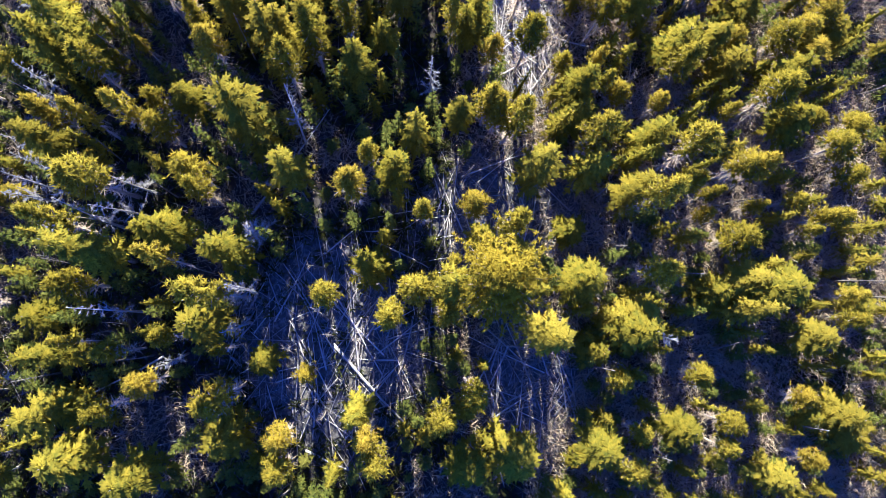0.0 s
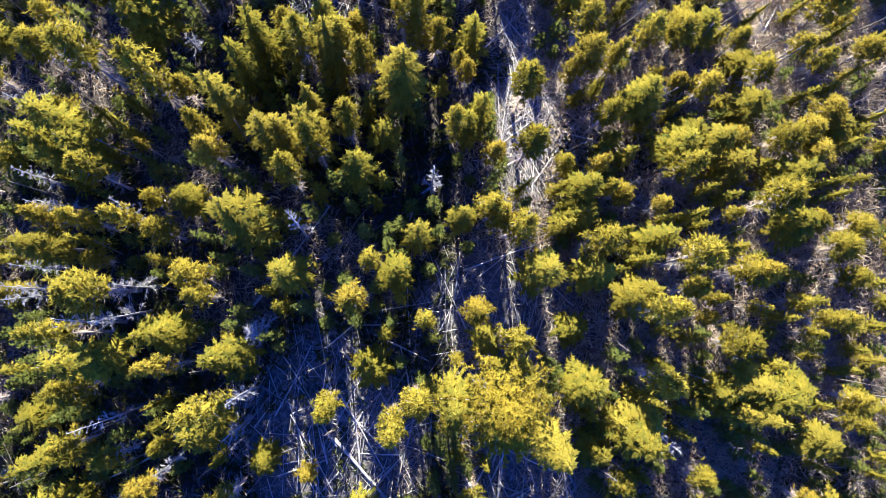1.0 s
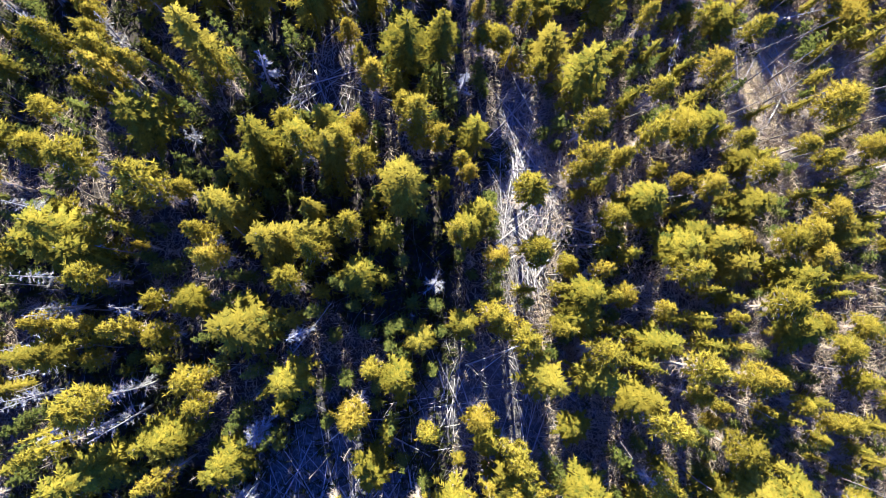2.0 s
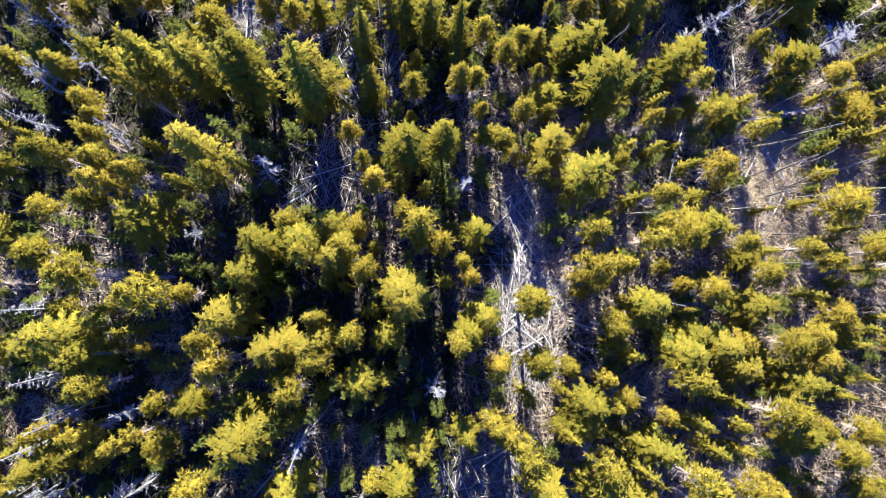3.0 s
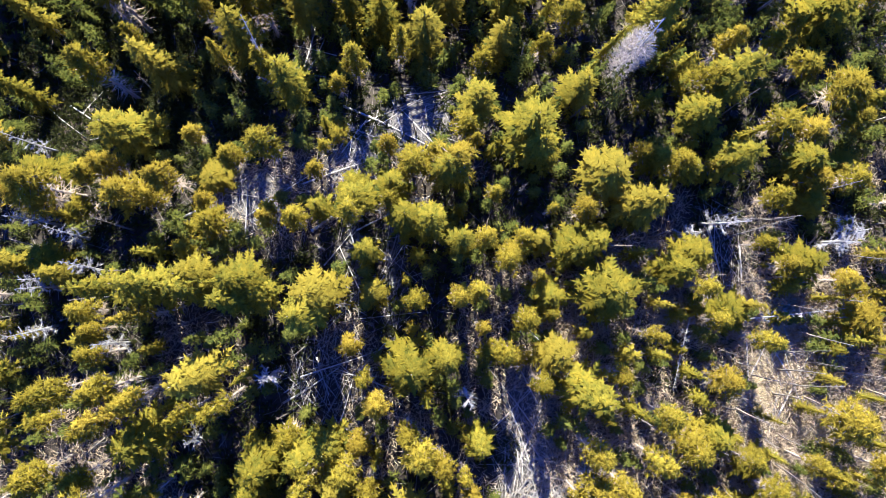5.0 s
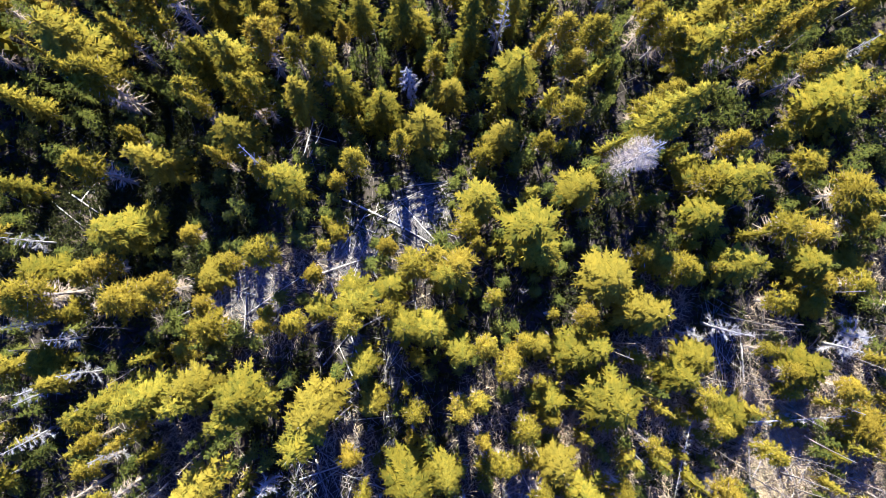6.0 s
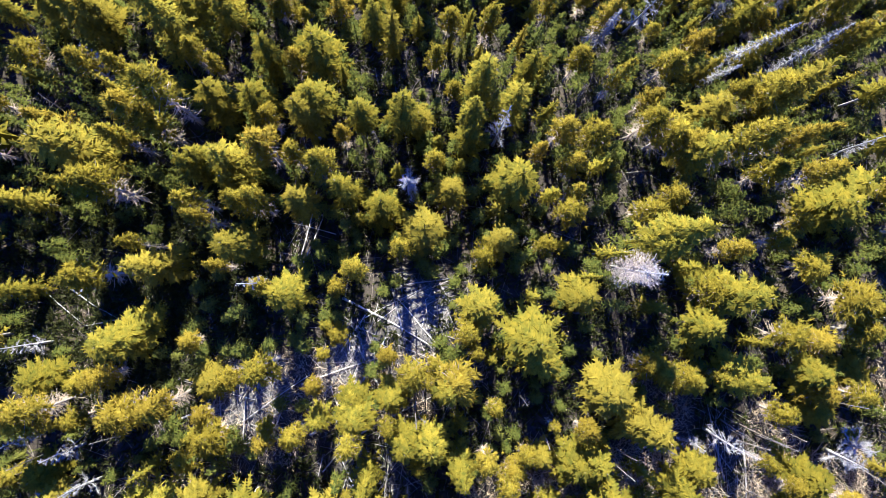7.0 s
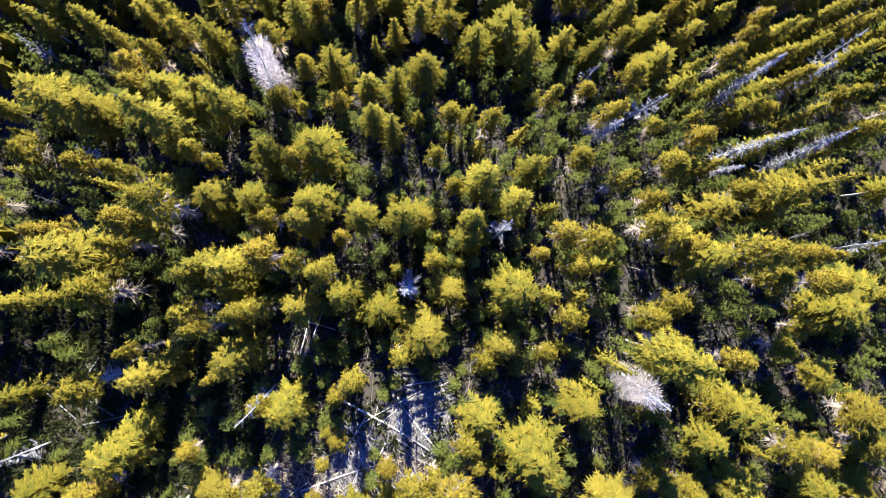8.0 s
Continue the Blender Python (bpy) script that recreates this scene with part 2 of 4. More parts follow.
def trunk_soup(rng, h, r, bend=0.12, top=0.015):
    s = Soup()
    a = rng.uniform(0, 6.28)
    zs = np.linspace(0, h, 7)
    pts = [(bend * math.sin(z / h * 3.0) * math.cos(a), bend * math.sin(z / h * 3.0) * math.sin(a), z) for z in zs]
    s.tube(pts, [max(top, r * (1.25 if i == 0 else 1 - 0.93 * z / h)) for i, z in enumerate(zs)], 7)
    return s


def bough(s, rng, base, out, length, rise, droop, sprays, width):
    """A flat drooping bough with side sprays."""
    side = unit(np.cross(out, (0, 0, 1.0)))
    up = np.array((0, 0, 1.0))

    def at(u):
        return base + out * (length * u) + up * (length * (rise * u - droop * u * u))

    for k in range(sprays):
        u = 0.16 + 0.8 * (k + rng.uniform(0, 0.6)) / sprays
        p = at(u)
        reach = (0.14 + 0.36 * length * (1.08 - u)) * rng.uniform(0.6, 1.3)
        for sg in (-1, 1):
            d = unit(out * rng.uniform(0.55, 0.95) + side * sg + up * rng.uniform(-0.35, 0.12))
            tip = p + d * reach
            wide = unit(np.cross(d, up) + np.array(rng.uniform(-0.9, 0.9, 3))) * width * rng.uniform(0.6, 1.2)
            s.kite(p, tip, wide, 0.4)
    end = at(1.0)
    s.kite(at(0.5), end + out * 0.22, side * width * 1.2, 0.4)


def spruce_form(seed, whorls=17, each=7, sprays=9, low=0.14, needles=None, built_r=1.8, shape=0.8, title="spruce_tree", h=12.0, slim=1.0):
    def build():
        rng = np.random.default_rng(seed)
        root = new(title)
        part("trunk", trunk_soup(rng, h, 0.17 * h / 12, 0.05), BARK, root, smooth=True)
        s = Soup()
        z0 = low * h
        heart(s, rng, z0, h, lambda f: built_r * (1 - f) ** shape, 0.36)
        for w in range(whorls):
            f = (w + rng.uniform(-0.3, 0.3)) / whorls
            f = min(max(f, 0.0), 0.985)
            z = z0 + (h - z0) * f
            r = built_r * (1 - f) ** shape + 0.16
            turn = rng.uniform(0, 6.28)
            n = each if f < 0.85 else max(4, each - 2)
            for k in range(n):
                a = turn + 6.283 * k / n + rng.uniform(-0.3, 0.3)
                out = np.array((math.cos(a), math.sin(a), 0.0))
                ln = r * rng.uniform(0.5, 1.2)
                bough(s, rng, np.array((0, 0, z + rng.uniform(-0.3, 0.3))), out, ln, 0.45 * f + rng.uniform(-0.1, 0.2), 0.35 + 0.12 * rng.uniform(-1, 1), sprays if f < 0.8 else max(3, sprays - 4), (0.056 + 0.020 * ln) * slim)
        for k in range(8):
            a = rng.uniform(0, 6.28)
            b = np.array((0, 0, h - rng.uniform(0.1, 0.7)))
            s.spike(b, b + np.array((0.2 * math.cos(a), 0.2 * math.sin(a), 0.45)), np.array((0.06 * math.sin(a), -0.06 * math.cos(a), 0)))
        part("crown", s, needles or SPRUCE_NEEDLES, root, crown=True)
        return root
    return build


def tuft(s, rng, c, out, size, n, thin=1.0):
    """A bunch of needle-bearing shoots that fan out and up."""
    for _ in range(n):
        d = unit(out * 0.5 + np.array((0, 0, 0.4)) + rng.normal(0, 0.7, 3))
        wide = unit(np.cross(d, rng.normal(0, 1, 3))) * size * thin * rng.uniform(0.15, 0.26)
        s.spike(c - d * size * 0.2, c + d * size * rng.uniform(0.9, 1.55), wide)


def heart(s, rng, z0, h, radius_at, full=0.55):
    """The dense shaded inside of a crown: a lumpy spindle."""
    rings, sides = 9, 8
    verts, faces = [], []
    for i in range(rings):
        f = i / (rings - 1)
        for k in range(sides):
            a = 6.283 * k / sides + 0.4 * i
            r = full * radius_at(f) * rng.uniform(0.6, 1.15) if 0 < i < rings - 1 else 0.03
            verts.append((r * math.cos(a), r * math.sin(a), z0 + (h - z0) * f * 0.97 + rng.uniform(-0.25, 0.25)))
    for i in range(rings - 1):
        for k in range(sides):
            faces.append((i * sides + k, i * sides + (k + 1) % sides, (i + 1) * sides + (k + 1) % sides, (i + 1) * sides + k))
    s.add(verts, faces)


def pine_form(seed, boughs=52, tufts=6, shoots=9, low=0.3, flat=0.5, built_r=1.45, size=0.31, needles=None, h=11.0, title="pine_tree", cone=0.0):
    def build():
        rng = np.random.default_rng(seed)
        root = new(title)
        t = trunk_soup(rng, h, 0.13 * h / 11, 0.08)
        s = Soup()
        z0 = low * h

        def profile(f):
            if cone:
                return built_r * (0.08 + 0.92 * (1 - f) ** cone)
            return built_r * max(0.12, (1 - f ** 1.9) ** (flat + 0.35) * (0.6 + 0.4 * min(1.0, f / 0.3)))

        heart(s, rng, z0, h, profile, 0.34)
        for k in range(boughs):
            f = ((k + rng.uniform(0, 1)) / boughs) ** 0.9
            z = z0 + (h - z0) * f * 0.97
            ln = profile(f) * (rng.uniform(0.45, 1.15) if cone else rng.uniform(0.62, 1.1))
            a = k * 2.39996 + rng.uniform(-0.5, 0.5)
            out = np.array((math.cos(a), math.sin(a), 0.0))
            b = np.array((0, 0, z - 0.25 * ln))
            lift = rng.uniform(0.0, 0.35) + 0.4 * f
            e = b + out * ln + np.array((0, 0, ln * lift))
            t.tube([b, e], [0.026, 0.008], 3, False)
            for j in range(tufts):
                u = 0.35 + 0.68 * (j + rng.uniform(0, 0.9)) / tufts
                c = b + (e - b) * u + rng.normal(0, 0.14, 3)
                tuft(s, rng, c, out, size, shoots)
        for j in range(4):
            tuft(s, rng, np.array((rng.normal(0, 0.08), rng.normal(0, 0.08), h - 0.15 * j)), np.array((0, 0, 0.6)), 0.3, shoots)
        part("trunk", t, BARK, root)
        if not cone:
            dry = Soup()
            for k in range(110):
                z, a = z0 + rng.uniform(-0.75 * z0, 0.1 * h), rng.uniform(0, 6.28)
                d = np.array((math.cos(a), math.sin(a), rng.uniform(-0.45, 0.1)))
                c, ln = np.array((0, 0, z)), rng.uniform(0.35, 1.15)
                dry.spike(c, c + d * ln, np.array((-d[1], d[0], 0)) * 0.022)
                for j in range(2):
                    q = c + d * ln * rng.uniform(0.3, 0.8)
                    e = unit(d + rng.normal(0, 0.6, 3))
                    dry.spike(q, q + e * rng.uniform(0.15, 0.4), unit(np.cross(e, rng.normal(0, 1, 3))) * 0.016)
            tagged(part("twig_fringe", dry, DRY_TWIGS, root), kind="stuff")
        part("crown", s, needles or PINE_NEEDLES, root, crown=True)
        return root
    return build


BARE_BRANCHES = []


def limb_mesh(k, twigs):
    """One bare limb of unit length along x with its twigs; the limbs of all dead trees share these."""
    rng = np.random.default_rng(800 + k)
    s = Soup()
    mid = np.array((0.55, rng.uniform(-0.08, 0.08), rng.uniform(-0.12, 0.12)))
    e = np.array((1.0, rng.uniform(-0.15, 0.15), rng.uniform(-0.1, 0.3)))
    s.tube([(0, 0, 0), mid, e], [0.03, 0.022, 0.008], 3, False)
    for j in range(twigs):
        p = mid * rng.uniform(0.5, 1) if j % 3 == 0 else mid + (e - mid) * rng.uniform(0, 0.95)
        d = unit(np.array((0.7, 0, 0.1)) + rng.normal(0, 0.6, 3))
        s.spike(p, p + d * rng.uniform(0.2, 0.55), unit(np.cross(d, rng.normal(0, 1, 3))) * 0.019)
    return s.mesh("branch", SILVER)


def snag_form(seed, limbs=42, low=0.25, thick=0.14, bushy=False):
    def build():
        if not BARE_BRANCHES:
            BARE_BRANCHES.extend([limb_mesh(k, 46) for k in range(6)])
        rng = np.random.default_rng(seed)
        h = 10.0
        root = new("dead_tree")
        part("trunk", trunk_soup(rng, h, thick, 0.15, 0.03), SILVER, root, smooth=True)
        if bushy:
            s = Soup()
            for k in range(5200):
                f, a = 0.12 + 0.6 * rng.uniform() ** 0.8, rng.uniform(0, 6.28)
                out = np.array((math.cos(a), math.sin(a), 0.0))
                reach = 1.3 * math.sin(min(1.0, (f - 0.05) / 0.22) * 1.57) * (1.0 - f) ** 0.35 * (0.8 + 0.2 * math.sin(3 * a + 9 * f))
                p = np.array((0, 0, f * h)) + out * reach * rng.uniform(0.1, 1.0) ** 0.6 + rng.normal(0, 0.05, 3)
                d = unit(out * 0.9 + np.array((0, 0, 0.75)) + rng.normal(0, 0.28, 3))
                s.spike(p, p + d * rng.uniform(0.15, 0.42), unit(np.cross(d, rng.normal(0, 1, 3))) * 0.011)
            part("twig_crown", s, PALE_TWIGS, root, "haze of fine pale beige twigs", crown=True)
        for k in range(limbs):
            f = (k + rng.uniform(0, 1)) / limbs
            f = 0.6 + 0.4 * f if bushy else f
            ln = (1.1 - 0.8 * f) * rng.uniform(0.35, 1.1)
            b = new("branch", BARE_BRANCHES[k % 6])
            b.parent = root
            b.matrix_basis = pose(0, 0, (low + (0.99 - low) * f) * h, rng.uniform(-40, 40), rng.uniform(-25, 15), rng.uniform(0, 360)) @ Matrix.Diagonal((ln, ln, ln, 1))
        return root
    return build


def pine(x, y, h, r):
    i = random.randrange(9)
    slim = r / h < 0.11
    build = pine_form(100 + i, boughs=36 + 2 * i, low=(0.4, 0.5, 0.6)[i % 3], flat=(0.5, 0.7, 0.35)[i // 3])
    size = "tall" if h > 12 else "short" if h < 7.5 else "medium-height"
    plant(("pine", i), build, x, y, h, r, 11.0, 1.36, f"{size} {'slim' if slim else 'full'} pine with sunlit yellow-green needle tufts", "pine tree", "pines of the forest")


def spruce(x, y, h, r):
    i = random.randrange(7)
    build = spruce_form(200 + i, whorls=15 + i % 4, each=6 + i % 3, low=(0.12, 0.25, 0.4)[i % 3], shape=(0.6, 0.5, 0.75)[i % 3])
    size = "tall" if h > 12 else "small" if h < 7.5 else "medium-height"
    plant(("spruce", i), build, x, y, h, r, 12.0, 1.72, f"{size} dense spruce with layered yellow-green boughs", "spruce tree", "spruces of the forest")


def great_spruce(x, y, h, r):
    build = pine_form(290, 170, 15, 20, 0.58, built_r=r, size=0.25, h=h, title="spruce_tree", cone=0.75, needles=GREAT_NEEDLES)
    plant(("great", 0), build, x, y, h, r, h, r, "very tall broad spruce with bright yellow-green boughs", "spruce tree", "spruces of the forest")


def snag(x, y, h, r, bushy=False):
    i = random.randrange(4)
    if bushy:
        plant(("bushy", i % 2), snag_form(340 + i % 2, 26, 0.15, 0.10, True), x, y, h, r, 10.0, 1.3, "large dead tree with a haze of fine pale twigs", "dead tree", "dead standing trees", lean=4)
    else:
        plant(("snag", i), snag_form(300 + i), x, y, h, r, 10.0, 1.1, "dead standing tree with bare silver branches", "dead tree", "dead standing trees", lean=4)


# ---- the trees, from the near end of the flight to its far end ----
spruce(32.8, -15.0, 7.6, 2.04)
spruce(-24.8, -14.7, 12.0, 2.41)
pine(-11.4, -14.3, 10.2, 1.51)
pine(19.8, -13.8, 8.7, 1.48)
spruce(5.5, -13.6, 11.6, 2.32)
spruce(-30.7, -13.5, 11.4, 2.80)
pine(35.1, -13.0, 7.6, 1.29)
spruce(9.1, -12.9, 11.6, 2.64)
pine(-2.5, -12.7, 15.1, 1.37)
pine(28.3, -12.2, 7.6, 1.07)
spruce(17.2, -12.2, 8.7, 2.59)
spruce(-16.6, -11.7, 10.2, 2.44)
pine(-11.3, -11.4, 10.2, 1.51)
spruce(39.8, -11.0, 5.3, 2.36)
pine(20.5, -10.8, 8.7, 1.18)
pine(-3.4, -10.6, 15.1, 1.21)
spruce(24.7, -10.6, 8.1, 1.95)
pine(28.3, -10.0, 7.6, 1.37)
spruce(36.6, -9.6, 4.7, 1.74)
spruce(-33.0, -9.3, 12.2, 2.33)
spruce(-4.5, -9.1, 15.1, 1.57)
spruce(38.7, -9.1, 7.6, 2.00)
spruce(-31.6, -8.8, 7.4, 2.04)
pine(2.8, -8.8, 14.9, 1.68)
pine(5.3, -8.7, 6.8, 1.53)
pine(-26.7, -8.5, 12.0, 1.48)
pine(35.2, -7.9, 6.6, 1.48)
pine(-15.9, -7.2, 17.3, 1.76)
pine(5.4, -6.6, 16.4, 1.31)
pine(18.6, -6.4, 8.7, 1.22)
pine(-23.4, -6.3, 10.2, 1.51)
pine(-9.5, -6.0, 5.5, 1.17)
pine(25.8, -5.9, 6.9, 1.48)
pine(19.0, -5.8, 6.6, 1.09)
pine(-14.3, -5.3, 3.1, 0.91)
spruce(-13.3, -4.5, 6.9, 1.59)
snag(-21.5, -4.2, 9.7, 0.95)
spruce(-31.7, -3.8, 13.6, 1.99)
spruce(16.9, -3.8, 7.0, 1.73)
pine(-25.7, -3.7, 12.0, 1.18)
pine(-16.1, -3.3, 12.7, 0.67)
pine(-30.0, -3.0, 11.4, 0.72)
pine(-20.9, -2.5, 12.8, 0.99)
spruce(36.1, -2.5, 7.5, 1.99)
snag(22.2, -1.9, 10.0, 1.12)
spruce(19.1, -1.8, 15.0, 2.03)
spruce(11.6, -1.7, 18.0, 2.04)
spruce(-17.9, -1.2, 14.3, 2.25)
snag(-15.4, -1.2, 10.0, 1.12)
spruce(20.3, -0.6, 9.3, 2.34)
pine(39.0, -0.6, 7.5, 1.15)
spruce(-34.4, -0.6, 7.2, 1.99)
pine(3.4, -0.2, 12.2, 1.55)
snag(-25.8, -0.2, 18.5, 0.95)
spruce(29.0, -0.1, 13.5, 1.52)
pine(-1.5, -0.0, 16.9, 1.46)
spruce(41.3, 0.4, 3.6, 2.07)
pine(-7.0, 1.1, 17.2, 1.27)
pine(-15.5, 1.2, 21.8, 1.65)
pine(39.3, 1.2, 6.8, 1.28)
snag(-14.8, 1.6, 15.9, 1.13)
spruce(27.8, 1.7, 7.0, 2.14)
spruce(30.1, 1.7, 13.8, 2.22)
pine(0.4, 1.8, 15.1, 1.54)
spruce(3.8, 1.9, 21.6, 1.89)
spruce(33.7, 2.1, 7.4, 2.34)
spruce(15.1, 2.3, 12.7, 2.26)
pine(-29.3, 2.3, 11.8, 1.68)
spruce(29.2, 2.6, 10.6, 1.95)
pine(20.9, 3.5, 14.7, 1.49)
spruce(8.6, 3.6, 18.5, 2.16)
spruce(-3.3, 3.8, 10.6, 2.06)
pine(-20.8, 4.2, 16.6, 1.14)
pine(4.3, 4.6, 4.5, 0.78)
spruce(-26.7, 4.7, 19.7, 2.13)
spruce(-15.7, 5.1, 15.3, 2.15)
pine(28.4, 6.2, 9.1, 1.84)
spruce(6.7, 6.5, 7.0, 1.66)
pine(8.0, 6.8, 18.7, 1.37)
snag(-13.8, 6.9, 8.9, 1.98)
pine(-28.8, 7.0, 18.9, 1.28)
spruce(-22.6, 7.0, 12.1, 1.98)
pine(35.4, 7.0, 7.1, 0.87)
spruce(-20.7, 7.3, 12.1, 1.98)
spruce(14.7, 7.4, 4.6, 1.76)
snag(-31.7, 7.8, 10.0, 1.12)
snag(-27.5, 7.9, 16.6, 1.12)
pine(38.5, 8.1, 6.6, 1.23)
pine(36.7, 8.2, 7.4, 1.15)
pine(1.4, 8.3, 13.8, 1.08)
pine(26.0, 8.5, 7.4, 0.87)
snag(-24.9, 9.0, 14.8, 1.15)
pine(20.2, 9.2, 17.7, 1.35)
pine(30.7, 9.3, 7.0, 0.87)
pine(5.6, 9.3, 11.3, 1.57)
pine(34.3, 9.8, 6.7, 1.05)
pine(25.9, 10.1, 10.0, 0.78)
pine(-18.1, 10.2, 13.4, 1.23)
spruce(19.8, 10.2, 11.9, 1.93)
pine(-4.6, 10.3, 17.8, 1.62)
snag(-33.9, 10.4, 10.0, 1.12)
pine(24.2, 10.8, 10.0, 1.11)
pine(-26.1, 10.9, 16.7, 1.99)
snag(-31.6, 11.0, 14.6, 0.99)
snag(-24.3, 11.3, 10.0, 1.12)
pine(39.4, 11.9, 6.8, 1.44)
pine(-19.0, 12.0, 11.7, 1.88)
spruce(-1.5, 12.3, 11.2, 1.95)
pine(29.7, 12.3, 11.3, 1.36)
spruce(15.6, 12.4, 12.6, 1.76)
spruce(11.5, 12.4, 14.6, 2.11)
spruce(-10.4, 12.4, 14.1, 1.88)
pine(28.9, 12.5, 9.7, 1.74)
snag(-33.1, 13.1, 12.1, 1.04)
pine(23.5, 13.3, 14.7, 1.64)
pine(-3.3, 13.4, 12.3, 1.17)
pine(-28.8, 13.7, 7.0, 1.24)
pine(15.8, 14.7, 14.8, 1.71)
spruce(-30.9, 14.7, 15.1, 1.88)
pine(38.4, 14.7, 7.1, 1.67)
snag(-33.7, 15.0, 10.0, 1.12)
spruce(21.3, 15.2, 11.0, 1.91)
spruce(0.7, 15.6, 13.1, 1.57)
pine(-21.8, 15.9, 10.9, 1.45)
pine(8.8, 16.0, 15.4, 1.56)
snag(-10.0, 16.1, 18.9, 0.95)
spruce(33.5, 16.5, 9.4, 2.10)
pine(40.4, 16.6, 5.8, 1.68)
pine(-28.1, 16.6, 12.7, 1.13)
pine(-23.5, 16.6, 15.6, 1.18)
spruce(-14.4, 16.8, 17.3, 2.78)
pine(35.9, 17.1, 6.7, 1.45)
spruce(4.3, 17.1, 12.1, 1.45)
pine(7.9, 17.1, 12.5, 1.50)
pine(-31.5, 17.2, 12.7, 1.41)
pine(28.2, 17.4, 8.5, 0.78)
spruce(14.7, 17.6, 9.1, 1.91)
snag(-25.6, 17.8, 10.0, 1.12)
pine(6.9, 17.9, 12.5, 1.40)
pine(22.0, 18.3, 8.6, 0.91)
snag(-31.6, 18.4, 10.0, 1.12)
pine(31.3, 18.4, 11.2, 1.95)
snag(-30.5, 18.5, 13.4, 1.01)
pine(-22.9, 18.8, 8.5, 1.27)
spruce(-20.0, 19.1, 9.6, 1.79)
spruce(14.7, 19.3, 12.3, 1.90)
pine(16.8, 19.6, 11.4, 0.82)
pine(18.7, 19.6, 7.0, 1.26)
snag(2.0, 20.4, 12.0, 1.16)
pine(-10.5, 20.5, 15.0, 1.46)
pine(-27.0, 20.7, 13.6, 1.52)
spruce(33.9, 21.1, 9.4, 2.11)
snag(-33.5, 21.2, 10.0, 1.12)
spruce(-4.7, 21.3, 13.5, 1.87)
pine(16.2, 21.5, 11.0, 0.92)
pine(23.7, 21.6, 11.6, 1.58)
pine(14.6, 21.9, 3.0, 0.97)
pine(13.7, 22.2, 7.2, 1.07)
spruce(29.0, 22.3, 8.0, 2.03)
pine(-17.2, 22.9, 12.8, 1.63)
pine(10.2, 22.9, 13.3, 1.51)
pine(7.2, 22.9, 10.7, 1.28)
pine(-8.2, 23.0, 15.7, 1.43)
pine(36.0, 23.0, 7.0, 1.81)
spruce(-28.5, 23.3, 12.7, 2.02)
spruce(23.9, 23.6, 9.6, 1.96)
pine(-24.1, 23.9, 7.8, 0.61)
spruce(-12.4, 23.9, 14.8, 2.13)
spruce(-11.1, 24.1, 13.0, 1.58)
spruce(-32.4, 24.1, 12.3, 2.28)
spruce(27.2, 24.2, 9.4, 1.66)
pine(33.3, 24.4, 7.7, 1.63)
pine(29.0, 24.4, 7.3, 1.50)
pine(-18.2, 24.6, 13.3, 1.33)
spruce(-8.4, 24.7, 15.5, 1.87)
pine(3.8, 24.8, 14.6, 1.12)
spruce(25.2, 25.0, 7.7, 2.10)
spruce(-2.3, 25.0, 8.2, 1.70)
spruce(-30.2, 25.1, 14.8, 2.21)
pine(35.6, 25.1, 7.0, 1.63)
pine(-5.5, 25.2, 14.1, 1.34)
spruce(5.0, 25.4, 10.1, 1.84)
snag(-30.3, 25.4, 10.0, 1.12)
spruce(38.9, 25.9, 5.8, 2.04)
pine(16.8, 26.1, 11.9, 1.04)
spruce(5.8, 26.6, 11.0, 1.65)
spruce(-8.4, 26.6, 13.9, 1.03)
pine(17.7, 26.6, 8.9, 1.27)
pine(37.6, 26.8, 7.0, 1.95)
spruce(-15.8, 26.9, 16.7, 2.16)
snag(-34.3, 27.3, 10.0, 1.12)
pine(-31.2, 27.4, 7.5, 1.36)
spruce(20.4, 27.6, 11.2, 1.99)
spruce(30.6, 27.7, 7.8, 2.14)
spruce(-1.0, 27.8, 18.5, 1.63)
pine(18.6, 28.1, 7.0, 0.94)
pine(9.8, 28.1, 13.7, 1.60)
pine(-22.0, 28.4, 17.3, 1.92)
pine(-20.3, 28.7, 9.9, 1.18)
spruce(-0.8, 29.0, 15.5, 2.43)
pine(26.4, 29.1, 7.8, 1.46)
pine(23.7, 29.6, 7.1, 0.89)
pine(14.2, 30.1, 10.2, 1.02)
pine(5.1, 30.2, 9.0, 0.94)
pine(-27.2, 30.3, 15.9, 1.90)
pine(-23.0, 30.3, 10.5, 0.70)
spruce(-14.8, 30.6, 14.1, 1.89)
pine(31.3, 30.6, 7.3, 1.50)
pine(-4.3, 31.1, 13.1, 1.36)
pine(18.0, 31.2, 11.1, 1.22)
pine(15.3, 31.2, 11.9, 1.76)
pine(4.2, 31.6, 7.8, 0.89)
spruce(-7.2, 31.6, 15.4, 1.78)
pine(37.2, 31.8, 7.5, 1.16)
pine(-9.3, 32.0, 14.4, 1.20)
pine(-28.7, 32.2, 10.9, 1.46)
spruce(30.8, 32.2, 3.4, 2.06)
pine(-32.7, 32.3, 10.9, 1.64)
pine(-6.4, 32.6, 11.7, 1.49)
pine(41.2, 32.6, 6.8, 1.32)
pine(35.0, 33.0, 7.4, 1.16)
spruce(-13.5, 33.0, 13.1, 2.10)
pine(2.2, 33.1, 10.6, 1.28)
pine(29.3, 33.2, 7.7, 1.07)
spruce(-10.2, 33.3, 10.1, 2.00)
pine(0.5, 33.4, 10.5, 1.25)
pine(20.7, 33.6, 10.9, 1.42)
